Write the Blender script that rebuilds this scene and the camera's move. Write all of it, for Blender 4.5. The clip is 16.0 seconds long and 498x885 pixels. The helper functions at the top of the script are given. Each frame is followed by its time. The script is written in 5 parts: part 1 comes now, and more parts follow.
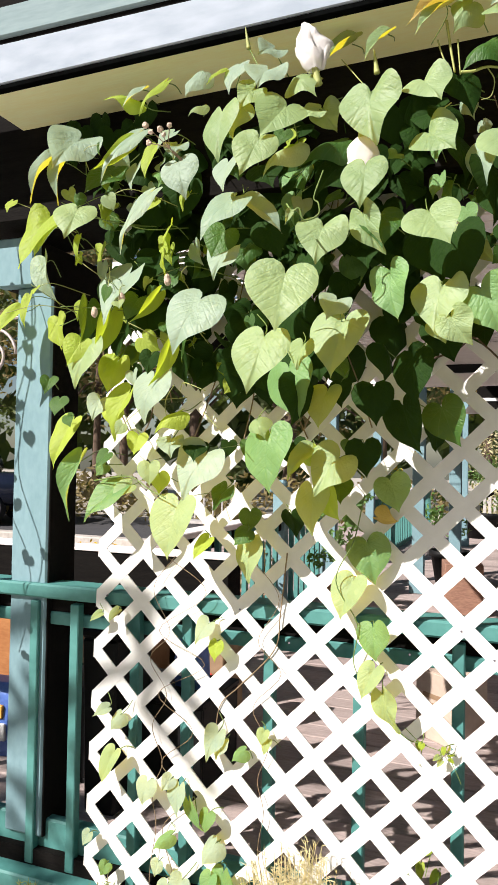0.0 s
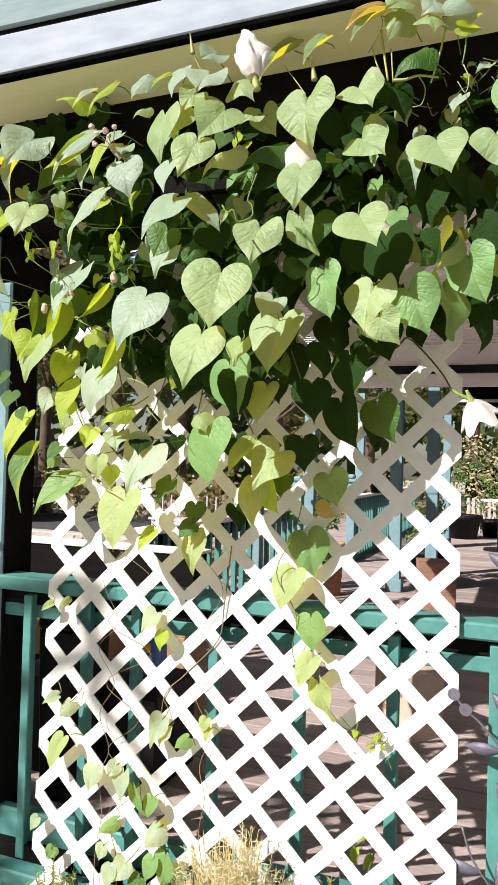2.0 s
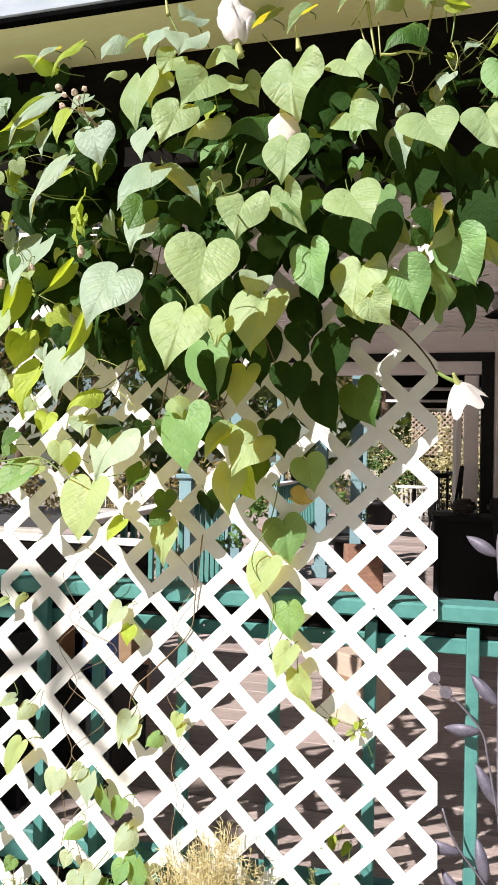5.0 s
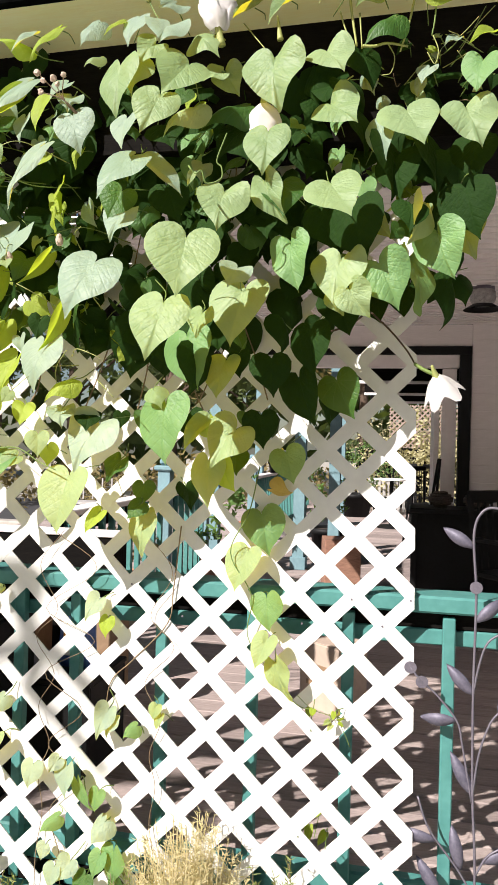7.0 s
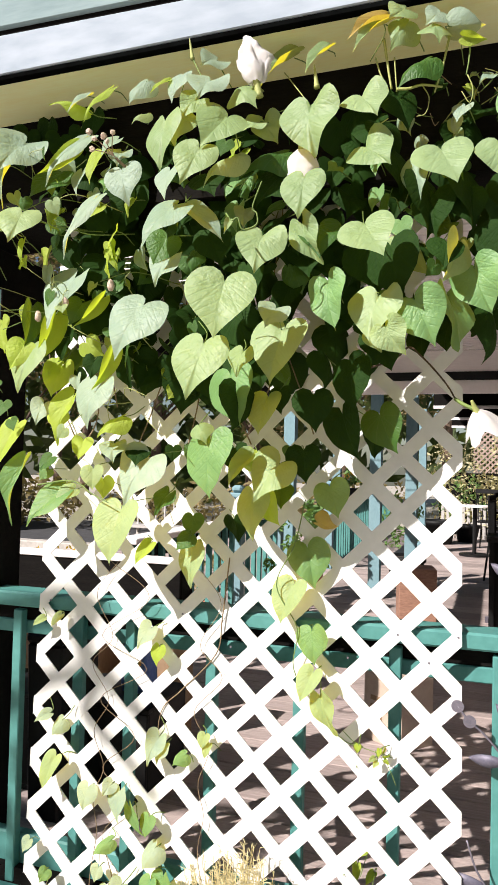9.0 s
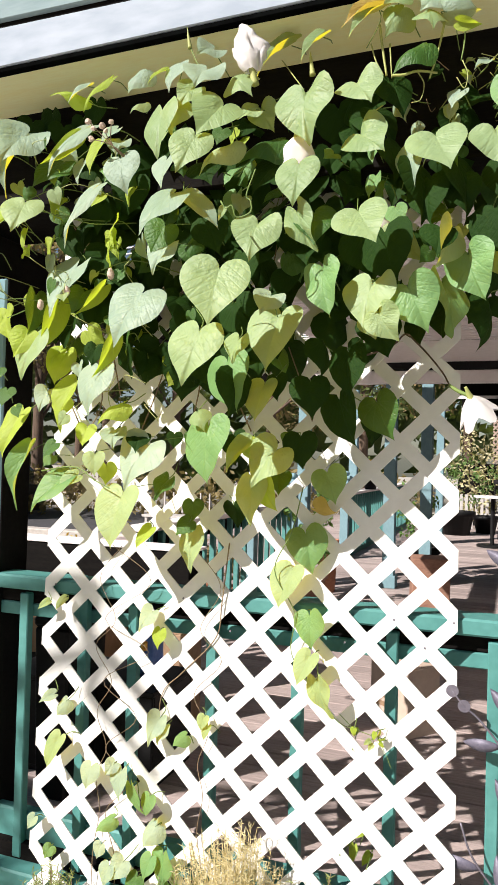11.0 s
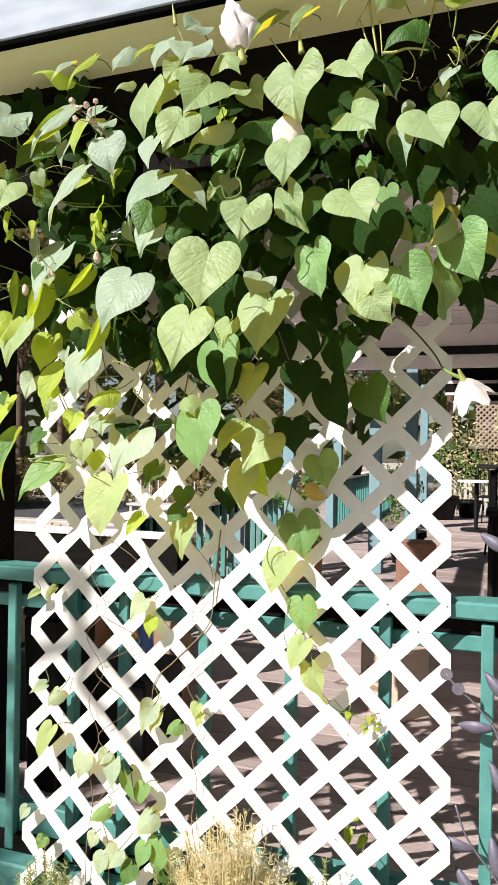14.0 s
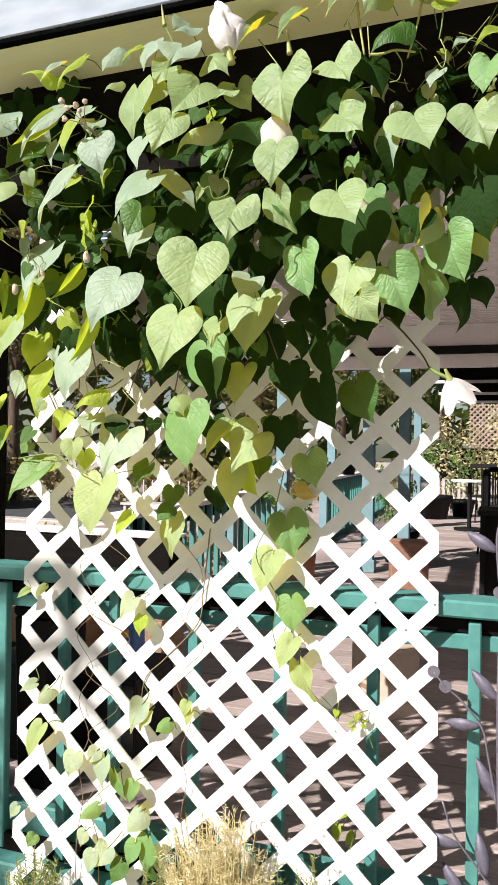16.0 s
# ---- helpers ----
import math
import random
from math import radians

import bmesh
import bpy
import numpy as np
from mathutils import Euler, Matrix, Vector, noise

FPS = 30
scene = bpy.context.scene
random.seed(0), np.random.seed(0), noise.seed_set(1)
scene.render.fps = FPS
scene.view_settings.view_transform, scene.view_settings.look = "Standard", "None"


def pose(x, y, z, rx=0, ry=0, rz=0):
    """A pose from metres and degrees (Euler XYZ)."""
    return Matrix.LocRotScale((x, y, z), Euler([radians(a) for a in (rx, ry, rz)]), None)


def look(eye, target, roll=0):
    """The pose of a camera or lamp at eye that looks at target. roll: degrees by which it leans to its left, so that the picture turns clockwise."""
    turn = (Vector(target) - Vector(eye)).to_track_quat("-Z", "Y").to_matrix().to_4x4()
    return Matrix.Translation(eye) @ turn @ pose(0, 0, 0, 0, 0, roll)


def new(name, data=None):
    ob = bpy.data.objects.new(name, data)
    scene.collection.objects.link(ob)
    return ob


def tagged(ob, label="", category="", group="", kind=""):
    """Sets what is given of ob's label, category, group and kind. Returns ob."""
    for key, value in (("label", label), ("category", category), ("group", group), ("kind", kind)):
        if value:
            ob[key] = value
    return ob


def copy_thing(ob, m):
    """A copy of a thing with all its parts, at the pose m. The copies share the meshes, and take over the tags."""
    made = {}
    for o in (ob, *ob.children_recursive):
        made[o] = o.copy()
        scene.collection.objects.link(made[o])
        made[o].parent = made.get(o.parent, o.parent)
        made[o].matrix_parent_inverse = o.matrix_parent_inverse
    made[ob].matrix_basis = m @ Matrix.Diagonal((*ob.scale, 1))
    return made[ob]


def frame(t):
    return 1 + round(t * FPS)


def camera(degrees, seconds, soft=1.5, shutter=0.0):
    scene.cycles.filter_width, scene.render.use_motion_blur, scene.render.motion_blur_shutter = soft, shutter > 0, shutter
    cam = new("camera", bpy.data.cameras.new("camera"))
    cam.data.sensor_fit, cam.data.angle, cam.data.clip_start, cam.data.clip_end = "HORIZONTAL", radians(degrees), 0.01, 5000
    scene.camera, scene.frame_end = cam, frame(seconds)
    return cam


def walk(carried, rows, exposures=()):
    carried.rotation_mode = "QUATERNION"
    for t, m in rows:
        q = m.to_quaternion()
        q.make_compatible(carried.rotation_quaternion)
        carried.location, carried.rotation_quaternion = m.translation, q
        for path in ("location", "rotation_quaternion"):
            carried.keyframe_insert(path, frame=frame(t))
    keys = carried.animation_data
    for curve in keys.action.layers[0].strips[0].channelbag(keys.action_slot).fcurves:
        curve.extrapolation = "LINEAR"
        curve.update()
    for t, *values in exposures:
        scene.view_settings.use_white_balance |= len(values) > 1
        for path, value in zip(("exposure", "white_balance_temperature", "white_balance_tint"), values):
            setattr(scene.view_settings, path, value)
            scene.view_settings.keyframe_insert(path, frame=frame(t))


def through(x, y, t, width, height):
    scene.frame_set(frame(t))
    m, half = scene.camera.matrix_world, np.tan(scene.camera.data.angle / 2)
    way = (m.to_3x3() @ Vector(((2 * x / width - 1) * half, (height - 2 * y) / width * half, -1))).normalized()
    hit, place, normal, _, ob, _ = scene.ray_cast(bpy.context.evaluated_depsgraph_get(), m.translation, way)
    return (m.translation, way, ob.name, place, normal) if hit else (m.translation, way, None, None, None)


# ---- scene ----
cam = camera(37.5, 16.0)
PATH = [
    (0, (0.091, -1.954, 1.504), (-0.635, -0.091, 1.555), 0.99),
    (0.5, (0.159, -1.949, 1.504), (-0.665, -0.127, 1.557), 1.18),
    (1, (0.21, -1.95, 1.5), (-0.612, -0.127, 1.555), 1.28),
    (1.5, (0.23, -1.948, 1.495), (-0.575, -0.118, 1.547), 1.42),
    (2, (0.234, -1.953, 1.495), (-0.475, -0.083, 1.544), 1.63),
    (2.5, (0.208, -1.95, 1.492), (-0.434, -0.056, 1.538), 1.77),
    (3, (0.164, -1.95, 1.493), (-0.416, -0.036, 1.537), 1.60),
    (5.5, (0.039, -1.94, 1.478), (-0.42, 0.006, 1.499), 1.26),
    (6, (0.039, -1.942, 1.482), (-0.407, 0.008, 1.497), 1.39),
    (6.5, (0.04, -1.941, 1.477), (-0.389, 0.012, 1.488), 1.42),
    (7, (0.044, -1.941, 1.477), (-0.369, 0.016, 1.484), 1.45),
    (7.5, (0.046, -1.954, 1.482), (-0.36, 0.005, 1.495), 1.47),
    (8, (0.063, -1.959, 1.489), (-0.363, -0.005, 1.516), 1.53),
    (8.5, (0.102, -1.961, 1.501), (-0.442, -0.038, 1.563), 1.38),
    (9, (0.155, -1.952, 1.506), (-0.482, -0.057, 1.573), 1.38),
    (11.5, (0.219, -1.952, 1.494), (-0.471, -0.075, 1.525), 1.47),
    (12, (0.217, -1.948, 1.499), (-0.467, -0.068, 1.516), 1.38),
    (12.5, (0.208, -1.948, 1.506), (-0.468, -0.066, 1.509), 1.30),
    (13, (0.191, -1.946, 1.501), (-0.474, -0.06, 1.506), 1.12),
    (13.5, (0.182, -1.942, 1.499), (-0.475, -0.053, 1.503), 0.94),
    (14, (0.192, -1.939, 1.49), (-0.454, -0.046, 1.498), 0.86),
    (14.5, (0.201, -1.942, 1.49), (-0.427, -0.043, 1.497), 0.90),
    (15, (0.216, -1.943, 1.483), (-0.414, -0.045, 1.493), 0.90),
    (15.5, (0.215, -1.945, 1.486), (-0.414, -0.046, 1.496), 0.90),
    (16, (0.21, -1.943, 1.489), (-0.423, -0.046, 1.496), 0.89),
]
walk(cam, [(t, look(eye, target, roll)) for t, eye, target, roll in PATH])

# ---- light ----
SUN_WAY = Vector((0.74, 1.0, -0.95)).normalized()
world = bpy.data.worlds.new("sky")
scene.world = world
world.use_nodes = True
wn = world.node_tree.nodes
sky = wn.new("ShaderNodeTexSky")
sky.sky_type, sky.sun_disc = "NISHITA", False
sky.sun_elevation = math.asin(-SUN_WAY.z)
sky.sun_rotation = math.atan2(-SUN_WAY.x, -SUN_WAY.y)
world.node_tree.links.new(sky.outputs[0], wn["Background"].inputs[0])
wn["Background"].inputs[1].default_value = 0.043
sun = new("sun", bpy.data.lights.new("sun", "SUN"))
sun.data.energy, sun.data.angle, sun.data.color = 5.0, radians(0.5), (1.0, 0.925, 0.87)
sun.matrix_world = look((-6, -9, 8), Vector((-6, -9, 8)) + SUN_WAY)
scene.view_settings.exposure = 0.80


# ---- materials ----
def material(name, dark, light, rough=0.6, scale=8.0, grain=(1, 1, 1), bump=0.15, metal=0.0, spec=0.5, fine=6.0, random_tone=0.0):
    """Two-tone paint, wood, stone or metal: a broad and a fine noise mix two colours and give the relief."""
    m = bpy.data.materials.new(name)
    m.use_nodes = True
    n, l = m.node_tree.nodes, m.node_tree.links
    b = n["Principled BSDF"]
    co = n.new("ShaderNodeTexCoord")
    mp = n.new("ShaderNodeMapping")
    mp.inputs["Scale"].default_value = grain
    l.new(co.outputs["Object"], mp.inputs[0])
    big, small = n.new("ShaderNodeTexNoise"), n.new("ShaderNodeTexNoise")
    big.inputs["Scale"].default_value, big.inputs["Detail"].default_value = scale, 4
    small.inputs["Scale"].default_value, small.inputs["Detail"].default_value = scale * fine, 6
    l.new(mp.outputs[0], big.inputs[0])
    l.new(mp.outputs[0], small.inputs[0])
    add = n.new("ShaderNodeMath")
    add.operation = "MULTIPLY_ADD"
    add.inputs[1].default_value = 0.5
    half = n.new("ShaderNodeMath")
    half.operation = "MULTIPLY"
    half.inputs[1].default_value = 0.5
    l.new(big.outputs[0], half.inputs[0])
    l.new(small.outputs[0], add.inputs[0])
    l.new(half.outputs[0], add.inputs[2])
    ramp = n.new("ShaderNodeMapRange")
    ramp.inputs[1].default_value, ramp.inputs[2].default_value = 0.35, 0.65
    l.new(add.outputs[0], ramp.inputs[0])
    mix = n.new("ShaderNodeMix")
    mix.data_type = "RGBA"
    mix.inputs[6].default_value, mix.inputs[7].default_value = (*dark, 1), (*light, 1)
    l.new(ramp.outputs[0], mix.inputs[0])
    colour = mix.outputs[2]
    if random_tone:
        info, hsv, mr = n.new("ShaderNodeObjectInfo"), n.new("ShaderNodeHueSaturation"), n.new("ShaderNodeMapRange")
        mr.inputs[3].default_value, mr.inputs[4].default_value = 1 - random_tone, 1 + random_tone
        l.new(info.outputs["Random"], mr.inputs[0])
        l.new(mr.outputs[0], hsv.inputs["Value"])
        l.new(colour, hsv.inputs["Color"])
        colour = hsv.outputs[0]
    l.new(colour, b.inputs["Base Color"])
    bp = n.new("ShaderNodeBump")
    bp.inputs["Strength"].default_value, bp.inputs["Distance"].default_value = bump, 0.004
    l.new(small.outputs[0], bp.inputs["Height"])
    l.new(bp.outputs[0], b.inputs["Normal"])
    b.inputs["Roughness"].default_value, b.inputs["Metallic"].default_value = rough, metal
    b.inputs["Specular IOR Level"].default_value = spec
    return m


def leaf_material(name, dark, light, glow, through=0.35, gloss=0.42, vein=(0.30, 0.36, 0.16), spec=0.5):
    """A leaf: veins from its own plan, gloss from a waxy coat, light let through from behind."""
    m = bpy.data.materials.new(name)
    m.use_nodes = True
    n, l = m.node_tree.nodes, m.node_tree.links
    b, out = n["Principled BSDF"], n["Material Output"]
    uv, sep = n.new("ShaderNodeUVMap"), n.new("ShaderNodeSeparateXYZ")
    l.new(uv.outputs[0], sep.inputs[0])

    def calc(op, a, c=None):
        q = n.new("ShaderNodeMath")
        q.operation = op
        for i, v in enumerate((a, c)):
            if v is None:
                continue
            if isinstance(v, (int, float)):
                q.inputs[i].default_value = v
            else:
                l.new(v, q.inputs[i])
        return q.outputs[0]

    side = calc("ABSOLUTE", calc("SUBTRACT", sep.outputs[0], 0.5))
    down = calc("SUBTRACT", 0.9, sep.outputs[1])
    angle = calc("ARCTAN2", side, down)
    reach = calc("SQRT", calc("ADD", calc("MULTIPLY", side, side), calc("MULTIPLY", down, down)))
    cell = calc("ABSOLUTE", calc("SUBTRACT", calc("FRACT", calc("ADD", calc("DIVIDE", angle, 0.56), 0.5)), 0.5))
    palm = calc("MULTIPLY", calc("MULTIPLY", cell, 0.56), reach)
    run = calc("SUBTRACT", down, calc("MULTIPLY", side, 0.8))
    rung = calc("MULTIPLY", calc("ABSOLUTE", calc("SUBTRACT", calc("FRACT", calc("MULTIPLY", run, 6.5)), 0.5)), 0.15)
    dist = calc("MINIMUM", palm, calc("ADD", calc("SUBTRACT", 0.075, rung), 0.006))
    groove = n.new("ShaderNodeMapRange")
    groove.interpolation_type = "SMOOTHSTEP"
    groove.inputs[1].default_value, groove.inputs[2].default_value = 0.0, 0.032
    l.new(dist, groove.inputs[0])
    lines = calc("LESS_THAN", palm, 0.0065)
    puff = calc("SUBTRACT", 1.0, calc("MINIMUM", calc("MULTIPLY", reach, 1.05), 0.85))
    noise_a, noise_b = n.new("ShaderNodeTexNoise"), n.new("ShaderNodeTexNoise")
    co = n.new("ShaderNodeTexCoord")
    noise_a.inputs["Scale"].default_value, noise_b.inputs["Scale"].default_value = 5, 13
    l.new(co.outputs["Object"], noise_a.inputs[0])
    l.new(co.outputs["Object"], noise_b.inputs[0])
    info = n.new("ShaderNodeObjectInfo")
    geo = n.new("ShaderNodeNewGeometry")
    chance = calc("FRACT", calc("ADD", info.outputs["Random"], geo.outputs["Random Per Island"]))
    tone = calc("ADD", calc("MULTIPLY", noise_a.outputs[0], 0.6), calc("MULTIPLY", chance, 0.5))
    mix = n.new("ShaderNodeMix")
    mix.data_type = "RGBA"
    mix.inputs[6].default_value, mix.inputs[7].default_value = (*dark, 1), (*light, 1)
    l.new(tone, mix.inputs[0])
    veins = n.new("ShaderNodeMix")
    veins.data_type = "RGBA"
    veins.inputs[7].default_value = (*vein, 1)
    l.new(mix.outputs[2], veins.inputs[6])
    l.new(calc("MULTIPLY", lines, 0.10), veins.inputs[0])
    l.new(veins.outputs[2], b.inputs["Base Color"])
    b.inputs["Roughness"].default_value, b.inputs["Specular IOR Level"].default_value = gloss, spec
    bp = n.new("ShaderNodeBump")
    bp.inputs["Strength"].default_value, bp.inputs["Distance"].default_value = 0.8, 0.004
    l.new(calc("ADD", calc("MULTIPLY", calc("MULTIPLY", noise_b.outputs[0], puff), 1.5), calc("MULTIPLY", groove.outputs[0], 0.18)), bp.inputs["Height"])
    l.new(bp.outputs[0], b.inputs["Normal"])
    tr = n.new("ShaderNodeBsdfTranslucent")
    tr.inputs[0].default_value = (*glow, 1)
    ms = n.new("ShaderNodeMixShader")
    ms.inputs[0].default_value = through
    l.new(b.outputs[0], ms.inputs[1])
    l.new(tr.outputs[0], ms.inputs[2])
    l.new(ms.outputs[0], out.inputs[0])
    return m


WHITE = material("white_lattice_plastic", (0.74, 0.74, 0.72), (0.84, 0.84, 0.82), 0.45, 5, bump=0.05)
GREEN = material("green_rail_paint", (0.055, 0.20, 0.185), (0.085, 0.265, 0.245), 0.6, 6, (1, 1, 1), 0.2)
PALE = material("pale_post_paint", (0.155, 0.265, 0.30), (0.205, 0.325, 0.365), 0.75, 5, (2, 2, 1), 0.06, spec=0.25)
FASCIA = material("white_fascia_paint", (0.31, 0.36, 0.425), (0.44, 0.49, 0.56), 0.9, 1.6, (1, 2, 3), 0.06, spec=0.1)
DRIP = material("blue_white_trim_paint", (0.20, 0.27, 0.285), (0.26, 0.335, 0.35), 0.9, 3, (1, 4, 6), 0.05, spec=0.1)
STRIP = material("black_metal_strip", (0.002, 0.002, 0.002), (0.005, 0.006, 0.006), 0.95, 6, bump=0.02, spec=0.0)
CREAM = material("cream_soffit_board", (0.882, 0.824, 0.464), (0.900, 0.900, 0.580), 0.6, 4, (1, 6, 1), 0.2)
DECK = material("weathered_deck_wood", (0.25, 0.202, 0.19), (0.42, 0.345, 0.325), 0.8, 5, (1, 14, 6), 0.5, random_tone=0.22)
# near-black timber, also used to paint faces black that lie in shade
DARKWOOD_AND_SHADE = material("dark_timber_and_painted_shade", (0.004, 0.0035, 0.0035), (0.009, 0.008, 0.007), 0.9, 6, (1, 8, 8), 0.3, spec=0.1)
CEIL = material("white_beadboard", (0.82, 0.77, 0.76), (0.90, 0.85, 0.84), 0.6, 4, (1, 1, 1), 0.1)
SIDING = material("white_siding_paint", (0.80, 0.75, 0.74), (0.88, 0.83, 0.82), 0.55, 4, (1, 1, 6), 0.12)
GROUND = material("dry_pale_grass_and_gravel", (0.34, 0.31, 0.265), (0.50, 0.46, 0.40), 0.95, 3, (1, 1, 1), 0.9, fine=14)
STEM = material("green_stem", (0.10, 0.16, 0.03), (0.18, 0.26, 0.06), 0.6, 30, bump=0.2)
VINE = material("brown_vine", (0.16, 0.11, 0.06), (0.30, 0.22, 0.13), 0.75, 30, bump=0.5)


# ---- building helpers ----
def finish(name, bm, mat, smooth=False):
    me = bpy.data.meshes.new(name)
    bmesh.ops.recalc_face_normals(bm, faces=bm.faces)
    bm.to_mesh(me)
    bm.free()
    me.materials.append(mat)
    if smooth:
        for p in me.polygons:
            p.use_smooth = True
    return me


def part(name, bm, mat, parent=None, label="", smooth=False):
    ob = new(name, finish(name, bm, mat, smooth))
    ob.parent = parent
    return tagged(ob, label)


def thing(name, label, category, m=None, group="", kind=""):
    ob = new(name)
    ob.empty_display_size = 0.1
    if m is not None:
        ob.matrix_world = m
    return tagged(ob, label, category, group, kind)


def box(bm, x0, x1, y0, y1, z0, z1, bevel=0.003, m=None):
    made = bmesh.ops.create_cube(bm, size=1.0)["verts"]
    bmesh.ops.scale(bm, vec=(x1 - x0, y1 - y0, z1 - z0), verts=made)
    bmesh.ops.translate(bm, vec=((x0 + x1) / 2, (y0 + y1) / 2, (z0 + z1) / 2), verts=made)
    if bevel:
        edges = list({e for v in made for e in v.link_edges})
        got = bmesh.ops.bevel(bm, geom=edges, offset=bevel, segments=1, affect="EDGES", clamp_overlap=True)
        made = list({v for f in got["faces"] for v in f.verts} | {v for v in made if v.is_valid})
    if m is not None:
        bmesh.ops.transform(bm, matrix=m, verts=made)
    return made


def one_box(*a, **k):
    bm = bmesh.new()
    box(bm, *a, **k)
    return bm


def tube(bm, points, radius, sides=6, taper=1.0):
    """A round rod through the points; its radius falls to radius * taper."""
    pts = [Vector(p) for p in points]
    rings = []
    for i, p in enumerate(pts):
        way = (pts[min(i + 1, len(pts) - 1)] - pts[max(i - 1, 0)]).normalized()
        a = way.orthogonal().normalized() if not rings else (rings[-1][1] - way * rings[-1][1].dot(way)).normalized()
        b = way.cross(a)
        r = radius * (1 + (taper - 1) * i / max(1, len(pts) - 1))
        ring = [bm.verts.new(p + r * (math.cos(s) * a + math.sin(s) * b)) for s in (2 * math.pi * k / sides for k in range(sides))]
        rings.append((ring, a))
    for (r0, _), (r1, _) in zip(rings, rings[1:]):
        for k in range(sides):
            bm.faces.new((r0[k], r0[(k + 1) % sides], r1[(k + 1) % sides], r1[k]))
    bm.faces.new(rings[0][0])
    bm.faces.new(rings[-1][0])
    return bm


def disc(bm, centre, radius, depth, sides=20, m=None):
    made = bmesh.ops.create_cone(bm, cap_ends=True, segments=sides, radius1=radius, radius2=radius, depth=depth)["verts"]
    bmesh.ops.transform(bm, matrix=Matrix.Translation(centre) @ (m or Matrix()), verts=made)
    return made


def curve_through(points, steps=6):
    """Points on a smooth line through the given ones."""
    p = [Vector(q) for q in points]
    p = [2 * p[0] - p[1]] + p + [2 * p[-1] - p[-2]]
    out = []
    for a, b, c, d in zip(p, p[1:], p[2:], p[3:]):
        for k in range(steps):
            t = k / steps
            out.append(0.5 * (2 * b + (c - a) * t + (2 * a - 5 * b + 4 * c - d) * t**2 + (3 * b - a - 3 * c + d) * t**3))
    return out + [p[-2]]


# ---- setting ----
DECK_Z, RAIL_Z = 0.28, 1.097
ROAD = material("dark_asphalt", (0.035, 0.035, 0.04), (0.065, 0.065, 0.07), 0.9, 4, bump=0.5, fine=20)
ground = part("ground", one_box(-60, 60, -30, 70, -0.3, 0.0, bevel=0), GROUND)
tagged(part("road", one_box(-30, -6.6, 4.6, 15.0, -0.02, 0.006, bevel=0), ROAD), "dark asphalt drive in the yard", "road", kind="structure")
tagged(ground, "dry pale grass and gravel of the yard", "ground", kind="structure")

# deck: boards run along x
deck = tagged(new("deck_floor"), "weathered grey-pink wooden deck boards", "floor", kind="structure")
board_pitch = 0.142
board_mesh = finish("deck_board", one_box(-5.2, 2.6, -0.068, 0.068, -0.03, 0.0, bevel=0.004), DECK)
for k in range(100):
    b = new("deck_board", board_mesh)
    b.parent = deck
    b.location = (random.uniform(-0.05, 0.05), 0.175 + k * board_pitch, DECK_Z + random.uniform(-0.002, 0.002))
under = part("deck_underlay", one_box(-5.2, 2.6, 0.03, 14.3, 0.0, DECK_Z - 0.035, bevel=0), DARKWOOD_AND_SHADE)
tagged(under, "dark timber framing under the deck", "deck frame", kind="structure")

# front railing
def railing(name, x0, x1, posts, balusters, m):
    r = thing(name, "green painted wooden porch railing", "railing", m, "porch railings")
    part("cap_rail", one_box(x0, x1, 0.018, 0.125, 1.052, RAIL_Z, bevel=0.006), GREEN, r)
    part("sub_rail", one_box(x0, x1, 0.058, 0.095, 0.962, 1.003), GREEN, r)
    # black strip that paints the cap's shadow on the rail below
    part("shade_strip", one_box(x0, x1, 0.064, 0.093, 1.0035, 1.0515), DARKWOOD_AND_SHADE, r, "black strip painting the shade under the cap")
    bal = finish("baluster", one_box(-0.016, 0.016, 0.026, 0.0575, 0.20, 1.040), GREEN)
    for x in balusters:
        b = new("baluster", bal)
        b.parent, b.location = r, (x, 0, 0)
    part("bottom_beam", one_box(x0, x1, 0.058, 0.10, 0.20, 0.335, bevel=0.006), GREEN, r)
    part("skirt_board", one_box(x0, x1, -0.035, 0.0575, 0.09, 0.195, bevel=0.006), GREEN, r)
    return r


railing("railing", -3.6, 2.4, (), [0.171 - 0.26 * k for k in range(-6, 5)] + [-1.045, -1.265, -1.419, -1.597] + [-1.8 - 0.2 * k for k in range(9)], Matrix())

# roof post and the beam end on it
post = thing("porch_post", "pale blue-green square porch post standing on the deck", "post")
part("shaft", one_box(-1.528, -1.385, 0.04, 0.185, DECK_Z, 2.069, bevel=0.006), PALE, post)
# thin black board: the post's shaded side put into colour
part("shade_board", one_box(-1.3835, -1.377, 0.043, 0.185, DECK_Z, 2.069, bevel=0.002), DARKWOOD_AND_SHADE, post, "black board painting the post's shaded side")
side_beam = part("beam_end", one_box(-1.595, -1.447, 0.012, 0.06, 2.0705, 2.232, bevel=0.004), PALE)
tagged(side_beam, "pale blue-green end of the timber beam on the post", "beam", kind="structure")
# near-black behind the pale end: the beam's shaded side painted in
tagged(part("side_beam", one_box(-1.590, -1.452, 0.061, 4.5, 2.0705, 2.230, bevel=0.004), DARKWOOD_AND_SHADE), "timber beam along the porch side, its shade put into the colour", "beam", kind="structure")

# eave, soffit, roof: the fascia and soffit climb slightly towards +x
def sloped(bm, below=9.0):
    for v in bm.verts:
        if v.co.z < below:
            v.co.z += 0.02 * v.co.x
    return bm


